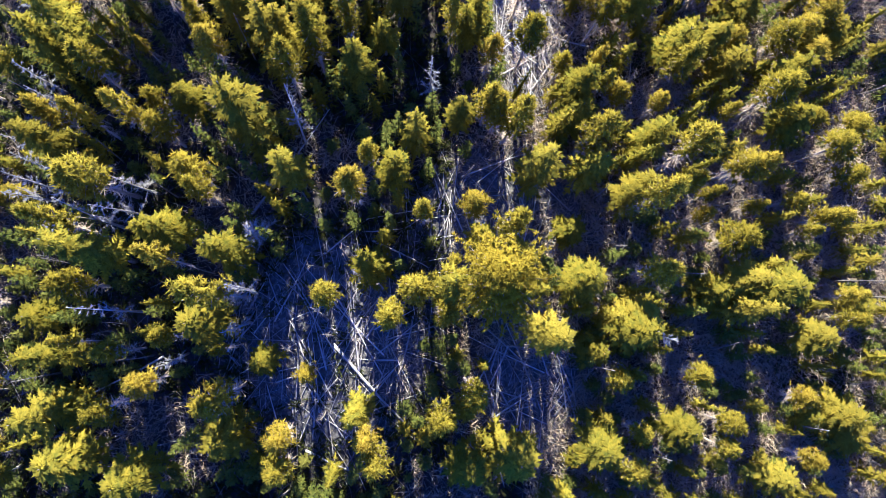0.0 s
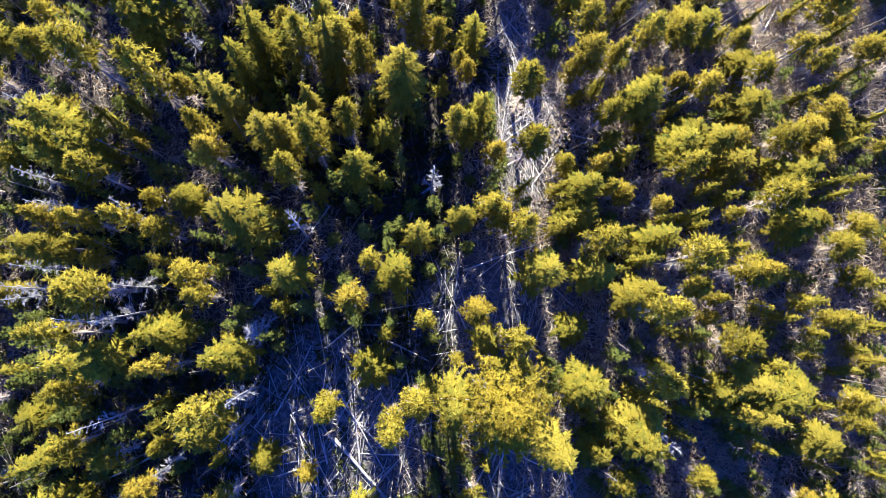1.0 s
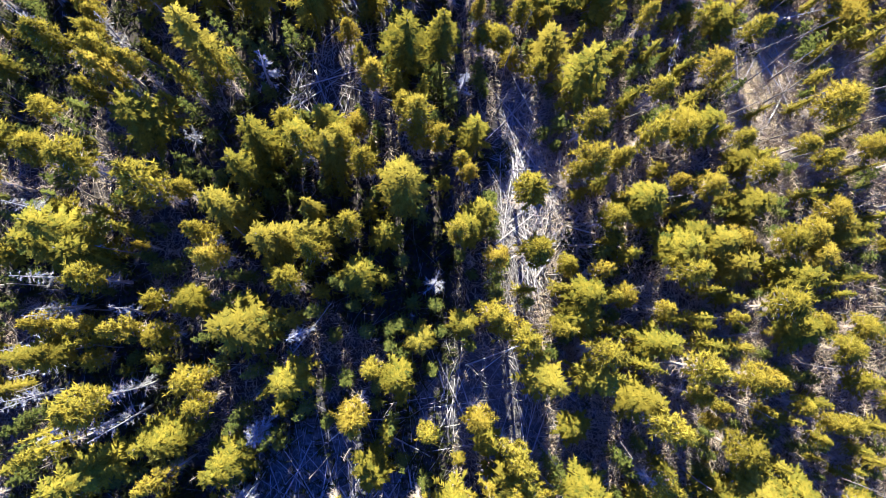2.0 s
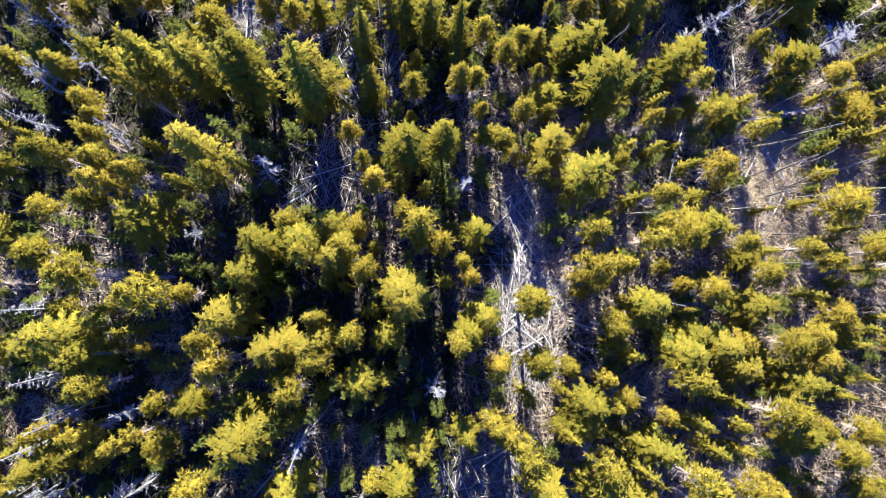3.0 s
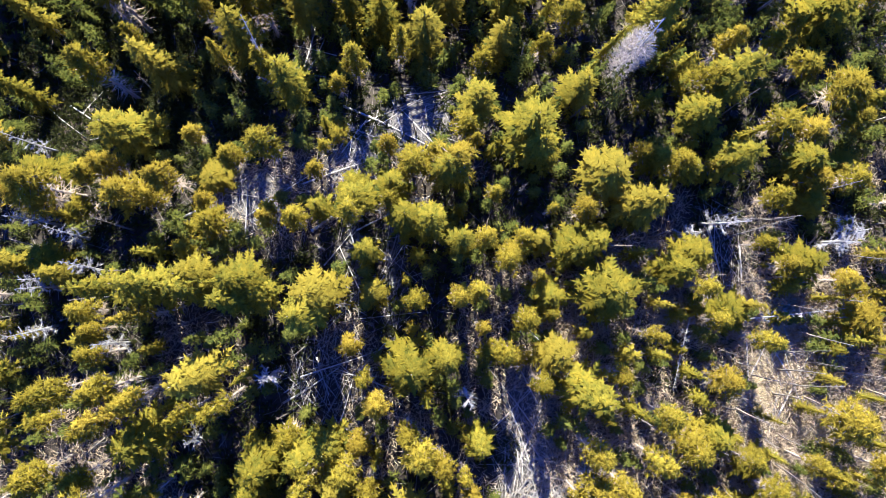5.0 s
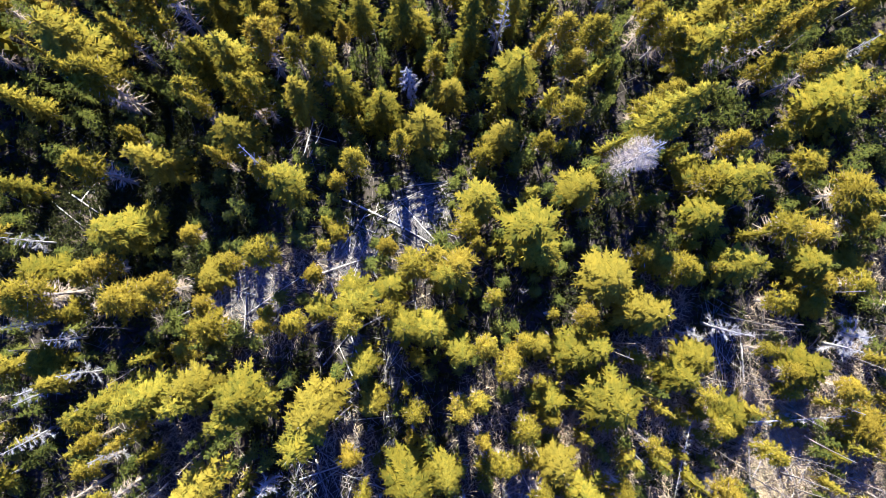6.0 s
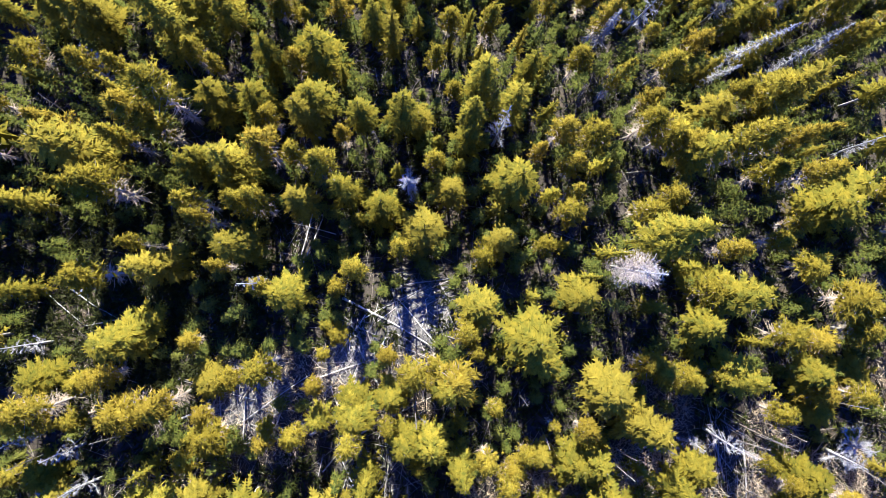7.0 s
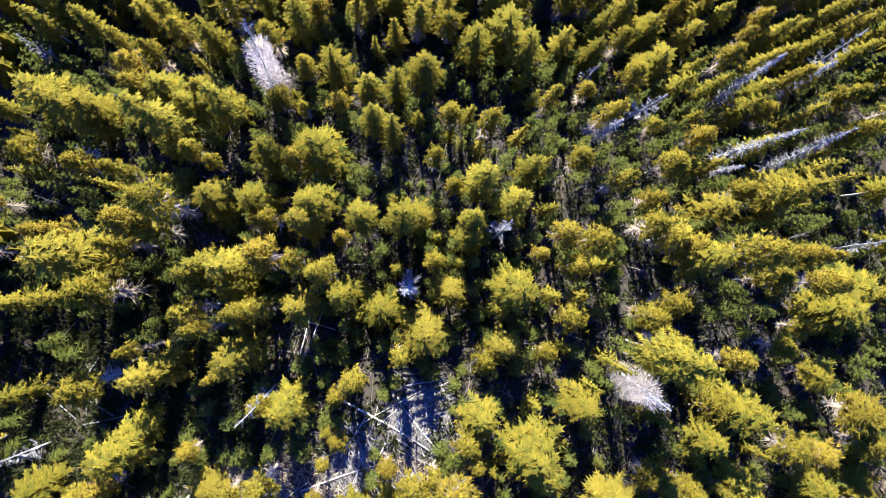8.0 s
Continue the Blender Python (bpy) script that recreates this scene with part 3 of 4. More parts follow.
pine(24.5, 34.0, 8.6, 1.62)
pine(15.2, 34.4, 11.9, 1.44)
snag(-20.7, 34.4, 5.1, 1.14)
spruce(5.6, 34.4, 8.7, 1.71)
pine(0.1, 34.6, 13.7, 1.64)
pine(-5.2, 34.7, 7.9, 1.44)
spruce(-7.5, 34.9, 11.2, 1.64)
pine(24.6, 35.1, 6.9, 1.93)
spruce(-23.7, 35.2, 12.1, 2.62)
spruce(26.8, 35.2, 7.5, 1.97)
pine(-11.5, 35.3, 8.4, 1.44)
pine(-0.8, 35.8, 11.0, 1.26)
pine(-33.8, 36.5, 7.0, 1.56)
pine(-27.4, 36.7, 13.4, 1.12)
pine(37.9, 36.8, 8.9, 2.10)
pine(21.5, 37.5, 10.2, 1.20)
pine(-19.8, 37.7, 14.5, 0.91)
pine(-25.3, 38.1, 16.3, 1.32)
pine(-3.4, 38.2, 11.5, 1.28)
snag(4.4, 38.7, 10.0, 1.12)
pine(-16.5, 38.8, 16.6, 1.09)
spruce(15.3, 39.1, 13.5, 2.49)
pine(-23.8, 39.2, 13.3, 1.23)
pine(-26.2, 39.8, 13.9, 1.56)
snag(-13.9, 39.9, 9.1, 1.43)
pine(11.1, 40.0, 8.4, 1.24)
pine(-29.2, 40.0, 17.1, 1.47)
pine(27.2, 40.2, 8.8, 1.61)
pine(-4.7, 40.6, 11.0, 0.94)
pine(18.1, 40.7, 8.9, 1.17)
spruce(-18.8, 41.0, 17.2, 1.96)
spruce(-0.9, 41.8, 13.5, 2.53)
pine(9.2, 42.0, 4.5, 1.21)
spruce(2.5, 42.1, 12.7, 1.79)
spruce(12.6, 42.3, 9.0, 2.26)
pine(-28.1, 42.4, 10.0, 1.19)
pine(7.7, 42.6, 8.4, 1.41)
pine(6.5, 42.6, 8.4, 1.31)
snag(-27.6, 42.9, 10.0, 1.12)
pine(-6.0, 43.2, 8.9, 1.21)
pine(31.2, 43.8, 8.9, 1.16)
pine(20.8, 44.4, 10.5, 0.95)
pine(-28.7, 44.5, 8.9, 0.91)
snag(-34.8, 44.6, 10.0, 1.12)
pine(-0.4, 44.7, 7.4, 0.73)
pine(5.6, 45.0, 9.9, 0.84)
pine(27.5, 45.4, 7.2, 1.08)
pine(9.9, 45.6, 8.0, 1.35)
pine(40.7, 45.8, 5.5, 2.33)
pine(-30.0, 46.0, 8.4, 1.53)
pine(12.4, 46.0, 4.9, 1.09)
pine(-23.5, 46.1, 16.4, 0.96)
spruce(-9.6, 46.2, 22.1, 2.07)
spruce(29.3, 46.2, 4.0, 2.18)
pine(0.0, 47.4, 10.2, 1.27)
spruce(12.3, 47.5, 5.6, 1.92)
spruce(-15.7, 47.6, 17.5, 1.90)
spruce(-4.0, 47.8, 10.8, 1.47)
pine(3.8, 47.8, 11.6, 1.19)
spruce(-8.6, 47.8, 17.0, 2.49)
pine(5.5, 47.9, 9.1, 1.24)
spruce(-14.0, 47.9, 9.7, 1.92)
spruce(17.2, 48.2, 12.7, 2.81)
spruce(-24.1, 48.3, 13.8, 2.41)
snag(-34.9, 48.3, 10.0, 1.12)
spruce(-20.0, 48.4, 16.0, 1.83)
pine(26.2, 48.5, 8.2, 1.19)
spruce(-25.9, 48.5, 17.7, 1.69)
spruce(-22.6, 48.8, 17.5, 1.57)
pine(-0.9, 49.1, 8.4, 0.60)
spruce(-15.1, 49.2, 16.0, 2.21)
pine(38.9, 49.2, 7.0, 1.49)
snag(-34.2, 49.4, 10.0, 1.12)
pine(11.3, 49.5, 6.4, 0.74)
spruce(-19.8, 49.6, 13.4, 1.87)
spruce(-32.6, 49.6, 9.6, 1.39)
snag(-30.5, 49.8, 10.0, 1.12)
spruce(23.9, 50.1, 8.7, 2.01)
pine(34.2, 50.4, 6.8, 1.33)
pine(8.1, 50.7, 9.2, 1.36)
spruce(35.8, 50.7, 6.9, 2.54)
spruce(-34.5, 50.9, 6.5, 2.06)
pine(8.9, 51.5, 5.8, 1.48)
spruce(25.8, 51.5, 6.7, 1.97)
spruce(-4.6, 51.6, 15.3, 1.47)
pine(-21.8, 52.0, 4.6, 1.57)
spruce(14.6, 52.1, 7.2, 2.46)
pine(31.8, 52.6, 7.5, 0.90)
spruce(3.9, 52.6, 14.3, 1.59)
spruce(11.6, 52.7, 6.7, 1.48)
spruce(16.1, 52.7, 8.9, 1.92)
snag(39.5, 52.8, 6.5, 1.64)
pine(6.3, 52.9, 9.1, 1.25)
snag(-32.3, 53.0, 10.0, 1.12)
pine(10.1, 53.0, 6.1, 1.14)
snag(41.4, 53.6, 5.7, 1.66)
snag(25.7, 53.7, 5.1, 1.13)
spruce(1.3, 54.3, 10.8, 1.99)
snag(-35.5, 54.4, 10.0, 1.12)
spruce(-0.9, 54.5, 11.3, 1.94)
pine(-19.1, 54.6, 6.6, 1.94)
snag(28.0, 54.7, 10.3, 1.22)
pine(-11.4, 54.7, 7.9, 1.36)
pine(-13.8, 54.8, 9.8, 1.08)
pine(-5.6, 54.9, 12.5, 1.26)
pine(15.4, 55.3, 7.6, 1.32)
pine(12.5, 55.6, 6.8, 0.62)
pine(-13.9, 55.8, 7.0, 0.94)
pine(-32.0, 55.9, 6.9, 1.38)
spruce(20.1, 56.1, 13.4, 2.41)
spruce(-9.3, 56.1, 7.2, 1.44)
pine(-20.1, 56.4, 6.9, 1.14)
pine(-2.7, 56.5, 10.6, 1.01)
spruce(-5.6, 56.7, 9.8, 2.11)
pine(-24.8, 56.8, 8.5, 1.38)
pine(-35.0, 56.8, 11.6, 2.12)
pine(33.4, 56.9, 7.2, 1.46)
pine(-26.8, 57.0, 10.6, 2.17)
spruce(37.7, 57.0, 5.0, 2.26)
pine(7.1, 57.3, 6.7, 1.01)
pine(-33.7, 57.5, 14.2, 1.97)
spruce(-5.8, 57.8, 6.8, 1.86)
pine(-22.5, 58.0, 12.8, 1.70)
spruce(-2.4, 58.3, 7.7, 1.86)
pine(37.4, 58.5, 6.5, 2.09)
pine(40.7, 58.7, 7.3, 1.52)
spruce(17.5, 59.1, 9.9, 2.86)
spruce(-19.9, 59.2, 3.5, 2.04)
spruce(2.5, 59.2, 11.3, 1.62)
pine(-31.6, 59.2, 8.6, 1.54)
pine(-9.6, 59.4, 7.5, 1.13)
spruce(-36.4, 59.5, 8.1, 2.25)
spruce(42.0, 59.8, 3.4, 2.46)
spruce(25.7, 59.8, 7.2, 1.55)
pine(3.7, 59.9, 10.4, 2.32)
pine(-29.4, 60.0, 10.0, 1.58)
pine(24.6, 60.1, 7.4, 1.53)
pine(28.4, 60.2, 7.9, 1.09)
pine(-17.1, 60.3, 10.5, 1.31)
pine(-0.4, 60.3, 6.7, 1.82)
spruce(29.5, 60.4, 12.3, 2.21)
spruce(36.6, 60.5, 7.9, 2.18)
spruce(22.8, 60.8, 8.2, 1.68)
pine(21.5, 61.3, 6.8, 1.51)
pine(-13.8, 61.3, 12.8, 1.79)
pine(1.5, 61.5, 7.4, 0.88)
spruce(11.5, 61.7, 9.1, 2.11)
pine(-2.9, 61.9, 7.0, 1.06)
pine(-9.0, 62.1, 5.2, 0.78)
pine(5.4, 62.3, 7.4, 0.88)
snag(-37.8, 62.5, 10.0, 1.12)
pine(-21.7, 63.1, 6.8, 1.16)
pine(37.5, 63.3, 6.9, 1.73)
spruce(-28.1, 63.4, 13.1, 2.58)
spruce(10.6, 63.6, 11.3, 3.27)
pine(-7.8, 63.7, 2.7, 1.31)
pine(34.6, 63.9, 7.1, 2.13)
pine(4.8, 63.9, 6.7, 1.69)
spruce(-27.5, 64.3, 7.2, 2.18)
pine(41.5, 64.4, 7.4, 1.53)
spruce(26.5, 65.0, 9.6, 2.25)
pine(5.3, 65.3, 4.0, 1.47)
spruce(5.9, 66.5, 8.5, 2.16)
pine(40.6, 67.3, 8.6, 2.39)
spruce(15.6, 67.7, 9.5, 2.22)
spruce(29.0, 67.8, 15.3, 2.56)
pine(27.7, 67.8, 9.4, 2.13)
spruce(-12.1, 67.9, 14.1, 2.18)
pine(-13.8, 68.2, 15.1, 1.05)
pine(-7.9, 68.4, 7.3, 1.19)
snag(-14.6, 68.6, 22.6, 0.95)
spruce(28.2, 68.7, 4.2, 2.49)
pine(-31.4, 69.5, 18.0, 2.08)
pine(-6.1, 70.0, 12.7, 1.36)
pine(-18.9, 70.3, 13.8, 0.87)
pine(38.1, 70.4, 6.6, 2.07)
spruce(-25.7, 70.5, 16.9, 2.26)
snag(20.1, 70.5, 19.5, 2.10, True)
pine(6.7, 71.6, 7.0, 1.58)
spruce(21.3, 71.9, 20.2, 1.63)
pine(30.0, 71.9, 10.6, 1.30)
pine(-1.9, 72.0, 13.5, 1.25)
spruce(-17.2, 72.4, 17.9, 2.17)
pine(-27.8, 72.4, 16.0, 0.96)
pine(12.4, 72.4, 8.5, 1.19)
spruce(8.2, 72.9, 12.5, 1.88)
pine(35.3, 73.0, 8.2, 1.48)
spruce(21.8, 73.1, 24.9, 2.00)
pine(22.9, 73.8, 15.4, 1.45)
spruce(0.5, 74.3, 13.3, 2.64)
pine(-20.4, 74.7, 17.4, 1.10)
pine(37.8, 74.9, 8.1, 1.17)
pine(15.2, 75.9, 9.6, 1.69)
pine(22.7, 76.0, 10.0, 1.75)
pine(-16.8, 76.2, 18.1, 1.51)
pine(-15.5, 76.3, 17.1, 1.46)
spruce(-3.9, 76.4, 13.0, 2.40)
spruce(41.7, 76.6, 10.3, 3.04)
spruce(-11.6, 76.7, 15.8, 2.01)
pine(-21.8, 76.7, 17.7, 1.56)
pine(24.7, 77.3, 11.7, 1.69)
pine(15.6, 77.7, 11.3, 0.97)
spruce(-7.1, 78.0, 16.9, 1.94)
pine(-32.2, 78.0, 22.6, 1.33)
pine(-31.0, 78.0, 19.3, 2.46)
spruce(3.3, 78.2, 10.4, 1.94)
spruce(-18.3, 78.5, 14.8, 1.70)
spruce(9.1, 78.6, 17.5, 2.75)
spruce(44.2, 78.6, 9.3, 2.87)
pine(38.2, 79.4, 16.0, 1.69)
snag(-0.9, 79.4, 15.2, 1.71)
pine(34.5, 79.5, 12.6, 1.80)
pine(-9.2, 79.9, 17.4, 1.89)
spruce(-21.7, 80.3, 18.1, 1.64)
spruce(-18.5, 80.6, 18.2, 2.43)
pine(15.8, 80.7, 11.3, 1.52)
pine(-12.2, 81.0, 14.5, 1.28)
spruce(-33.2, 81.1, 22.5, 2.78)
spruce(-20.8, 81.1, 16.7, 2.00)
pine(1.7, 81.4, 9.5, 1.25)
pine(-14.8, 81.5, 16.8, 1.97)
spruce(28.3, 81.7, 16.3, 2.24)
pine(30.6, 81.7, 20.4, 2.02)
pine(33.5, 81.9, 22.6, 1.36)
pine(12.3, 82.1, 12.2, 1.03)
spruce(-33.6, 82.2, 21.1, 2.71)
pine(27.4, 82.6, 11.4, 2.04)
snag(45.8, 82.9, 10.0, 1.12)
pine(-29.5, 83.0, 18.1, 1.39)
pine(17.7, 83.5, 13.9, 1.86)
pine(-7.7, 83.5, 11.9, 1.10)
pine(25.2, 83.7, 11.5, 2.26)
spruce(5.4, 83.8, 12.1, 1.94)
pine(14.6, 84.1, 12.3, 1.60)
pine(-34.9, 84.1, 19.4, 1.55)
snag(8.4, 84.1, 16.0, 1.30)
pine(-25.9, 84.2, 16.3, 1.75)
pine(-27.0, 84.5, 20.2, 1.80)
spruce(-10.9, 84.7, 17.7, 1.69)
pine(23.1, 84.9, 13.5, 1.73)
spruce(5.5, 85.0, 16.9, 1.64)
pine(-15.0, 85.3, 11.0, 1.35)
spruce(-1.6, 85.6, 17.8, 2.06)
spruce(-5.7, 86.0, 14.0, 1.88)
spruce(0.1, 86.3, 7.8, 2.03)
pine(-24.3, 86.6, 21.9, 2.15)
spruce(30.9, 86.9, 12.2, 2.24)
spruce(9.7, 87.0, 14.5, 2.16)
spruce(-10.6, 87.1, 14.9, 2.45)
spruce(-16.5, 87.4, 13.6, 2.20)
spruce(-20.9, 87.7, 13.2, 2.50)
pine(23.7, 87.9, 11.7, 1.20)
pine(36.1, 88.2, 14.3, 2.35)
spruce(37.7, 88.5, 18.1, 2.34)
pine(33.2, 88.6, 11.5, 1.47)
pine(20.2, 89.4, 16.7, 1.12)
spruce(6.2, 89.5, 16.5, 2.00)
pine(3.9, 89.5, 6.7, 1.09)
spruce(36.8, 89.8, 12.4, 2.14)
pine(-29.7, 90.2, 14.6, 1.18)
spruce(11.7, 91.0, 14.8, 1.81)
pine(-34.1, 91.2, 13.3, 1.48)
pine(-21.6, 91.6, 9.8, 1.06)
pine(26.2, 91.7, 12.0, 1.68)
pine(1.6, 92.0, 11.7, 1.15)
pine(16.8, 92.1, 12.1, 1.49)
pine(-12.7, 92.2, 10.1, 1.54)
pine(-23.3, 92.3, 12.0, 1.23)
spruce(-15.8, 92.6, 14.4, 2.09)
snag(-34.7, 92.7, 10.0, 1.12)
spruce(-10.5, 93.1, 13.7, 2.77)
pine(-41.6, 93.2, 8.2, 2.02)
pine(30.2, 94.8, 10.6, 1.60)
spruce(-25.3, 94.8, 23.5, 2.58)
spruce(-2.9, 95.4, 14.6, 1.57)
pine(46.3, 95.6, 12.6, 1.49)
pine(7.0, 95.7, 15.2, 1.32)
spruce(-4.8, 96.2, 14.4, 1.69)
pine(25.4, 96.3, 8.8, 1.08)
pine(19.4, 96.5, 16.4, 1.43)
spruce(-35.1, 96.8, 18.3, 2.44)
spruce(-34.1, 97.3, 12.9, 2.21)
spruce(-20.4, 97.4, 16.9, 2.04)
spruce(-24.2, 97.5, 12.1, 2.00)
pine(3.5, 97.6, 9.4, 1.44)
pine(38.5, 98.2, 8.6, 1.31)
pine(-12.6, 98.2, 7.0, 1.04)
pine(13.8, 98.3, 15.1, 1.00)
snag(24.4, 98.4, 15.0, 1.50)
pine(-20.1, 98.7, 10.1, 1.44)
spruce(-39.2, 99.0, 13.3, 2.77)
pine(-15.0, 99.1, 8.8, 1.61)
pine(45.4, 99.1, 14.1, 1.69)
pine(-8.9, 99.3, 6.9, 1.66)
spruce(-26.7, 99.5, 12.1, 2.42)
pine(-22.8, 99.7, 12.0, 1.55)
pine(-29.9, 100.1, 12.1, 1.97)
pine(18.7, 100.5, 8.2, 1.33)
spruce(-5.6, 100.7, 9.4, 1.73)
spruce(-2.6, 100.9, 11.4, 1.78)
snag(-16.0, 100.7, 27.0, 2.00, True)
pine(40.4, 101.3, 14.1, 1.10)
pine(-30.4, 102.0, 12.1, 1.77)
pine(24.1, 102.3, 10.6, 1.81)
spruce(0.8, 102.6, 12.0, 2.29)
pine(-12.1, 102.9, 10.1, 1.47)
snag(19.6, 103.2, 9.0, 0.90)
spruce(-9.3, 103.3, 11.4, 2.32)
pine(-28.7, 104.0, 12.1, 1.43)
pine(34.2, 104.1, 12.6, 1.42)
snag(46.7, 104.5, 16.0, 1.40)
spruce(27.7, 104.7, 8.8, 2.41)
snag(-42.4, 105.2, 10.0, 1.12)
pine(-32.2, 105.3, 12.1, 1.08)
spruce(19.8, 105.6, 10.6, 1.69)
spruce(12.1, 105.6, 12.0, 2.33)
spruce(6.2, 106.2, 12.0, 2.34)
spruce(16.4, 106.4, 12.0, 1.67)
pine(22.8, 106.4, 10.6, 1.48)
pine(36.3, 106.5, 12.6, 1.08)
spruce(-2.5, 107.4, 11.4, 1.27)
spruce(10.0, 108.2, 12.0, 3.37)
spruce(27.0, 109.1, 8.8, 2.20)
great_spruce(6.8, 2.6, 26.5, 4.4)


# ---- more tall trees along both edges of the strip ----
for k in range(90):
    x = random.uniform(43, 54) if k % 5 < 3 else random.uniform(-46, -35)
    y = random.uniform(-20, 114)
    if all((x - a) ** 2 + (y - c) ** 2 > 5 for a, c in PLANTED):
        (pine if k % 3 == 0 else spruce)(x, y, random.uniform(8, 12) + sunk(x, y), random.uniform(1.2, 1.7))
for k in range(60):
    x, y = random.uniform(24, 52), random.uniform(91, 116)
    if all((x - a) ** 2 + (y - c) ** 2 > 5 for a, c in PLANTED):
        spruce(x, y, random.uniform(8, 12) + 0.6 * sunk(x, y), random.uniform(1.2, 1.7))

def over_strip(x, y):
    """The stand sunward of the long log-strewn strip, which is thin."""
    return 8.0 < x < 15.0 and 33 < y < 55


def in_gully(x, y):
    """The shaded gully in the west."""
    return x < -20 and 59 < y < 82


def clear_of(x, y, gap):
    return all((x - a) ** 2 + (y - b) ** 2 > gap * gap for a, b in PLANTED)


# ---- the stand on past the end of the flight ----
for k in range(400):
    x, y = random.uniform(-46, 56), random.uniform(106, 125)
    if clear_of(x, y, 2.5):
        (pine if k % 2 == 0 else spruce)(x, y, random.uniform(9, 14), random.uniform(1.3, 2.1))

# ---- lower firs between the tall trees ----
def fir(x, y, h, r):
    i = random.randrange(6)
    build = spruce_form(700 + i, whorls=11 + i % 2, each=6, sprays=4, low=0.08, shape=(0.7, 0.9)[i % 2], title="fir_tree", slim=1.05)
    plant(("fir", i), build, x, y, h, r, 12.0, 1.9, f"{'slim' if r < 1.0 else 'bushy'} lower fir crowded between taller conifers", "fir tree", "lower firs of the forest")


def young_fir(x, y, h):
    i = random.randrange(4)
    plant(("young", i), spruce_form(400 + i, whorls=8, each=6, sprays=4, low=0.05, needles=YOUNG_NEEDLES, title="young_fir", slim=1.1), x, y, h, 0.2 * h + 0.3, 12.0, 1.9,
          "low young fir in the shade of taller trees", "young fir", "young firs of the understorey")


count = 0
TALL = list(HEIGHTS)
for tries in range(20000):
    x, y = (random.uniform(12, 46), random.uniform(-18, 56)) if count >= 190 else (random.uniform(-44, 52), random.uniform(-20, 114))
    if count < 300 and clear_of(x, y, 1.5) and not over_strip(x, y) and not in_gully(x, y) and not in_opening(x, y, 0.9) and not (x < -14 and 60 < y < 78):
        near = sorted(((x - a) ** 2 + (y - b) ** 2, hh) for a, b, hh in TALL)[:5]
        canopy = sum(hh for _, hh in near) / 5
        fir(x, y, max(4.0, canopy * (random.uniform(0.45, 0.85) if count < 190 else random.uniform(0.6, 0.95))), random.uniform(0.8, 1.35))
        count += 1
count = 0
for tries in range(20000):
    x, y = random.uniform(-44, 52), random.uniform(-20, 114)
    if count < 200 and clear_of(x, y, 1.3) and not in_opening(x, y, 0.85):
        young_fir(x, y, random.uniform(2.0, 4.5))
        count += 1


def crowded_firs():
    """The many slender firs that fill the stand under the taller crowns."""
    rng = np.random.default_rng(12)
    s = Soup()
    made = 0
    for tries in range(42000):
        x, y = rng.uniform(-56, 62), rng.uniform(-24, 124)
        if made >= 2600 or not clear_of(x, y, 0.95) or in_opening(x, y, 0.92):
            continue
        made += 1
        if ((y < 52 or (x < 3 and y < 60)) and made % 9 < 4 and not (-20 < x < 3 and y < 24)) or (x > 14 and 50 < y < 70 and made % 2) or (x < -14 and 59 < y < 79 and made % 3 == 0):
            continue
        PLANTED.append((x, y))
        near = sorted(((x - a) ** 2 + (y - b) ** 2, hh) for a, b, hh in TALL)[:5]
        h = max(3.0, sum(hh for _, hh in near) / 5 * (rng.uniform(0.15, 0.35) if over_strip(x, y) else rng.uniform(0.2, 0.4) if in_gully(x, y) else rng.uniform(0.45, 0.85) if -19 < x < 4 and 6 < y < 27 else rng.uniform(0.25, 0.65)))
        r, z = rng.uniform(0.7, 1.2) + (0.15 if y > 60 else 0.0), ground_z(x, y)
        s.tube([(x, y, z - 0.1), (x, y, z + h * 0.6), (x, y, z + h)], [0.09, 0.05, 0.01], 3, False)
        n = 28
        for k in range(n):
            f = (k + rng.uniform()) / n
            a = 2.39996 * k + rng.uniform(-0.4, 0.4)
            out, side = np.array((math.cos(a), math.sin(a), 0.0)), np.array((-math.sin(a), math.cos(a), 0.0))
            p = np.array((x, y, z + h * (0.06 + 0.92 * f)))
            ln = (r * (1.0 - f) ** 0.75 + 0.12) * rng.uniform(0.7, 1.15)
            e = p + out * ln + np.array((0, 0, ln * (0.6 * f - 0.3)))
            s.kite(p, e, side * (0.04 + 0.03 * ln), 0.5)
            for j in range(5):
                q = p + (e - p) * (0.2 + 0.15 * j)
                w = out * 0.55 + side * (0.9 if j % 2 else -0.9) + np.array((0, 0, rng.uniform(-0.35, 0.15)))
                s.spike(q, q + w * ln * (0.62 - 0.07 * j), unit(out + rng.normal(0, 0.4, 3)) * 0.095)
    tagged(new("crowded_firs", s.mesh("crowded_firs", YOUNG_NEEDLES)), "dense thicket of slender dark green firs between the taller trees", "thicket", kind="stuff")


crowded_firs()

# ---- slim leafless poles ----
def pole_form(seed):
    def build():
        rng = np.random.default_rng(seed)
        root = new("dead_pole")
        part("trunk", trunk_soup(rng, 9.0, 0.09, 0.1, 0.03), TWIG_WOOD, root, smooth=True)
        s = Soup()
        for k in range(16):
            z, a = rng.uniform(2.5, 8.8), rng.uniform(0, 6.28)
            d = np.array((math.cos(a), math.sin(a), rng.uniform(-0.3, 0.3)))
            s.tube([(0, 0, z), np.array((0, 0, z)) + d * rng.uniform(0.2, 0.6)], [0.016, 0.006], 3, False)
        tagged(part("stub_fringe", s, TWIG_WOOD, root), kind="stuff")
        return root
    return build


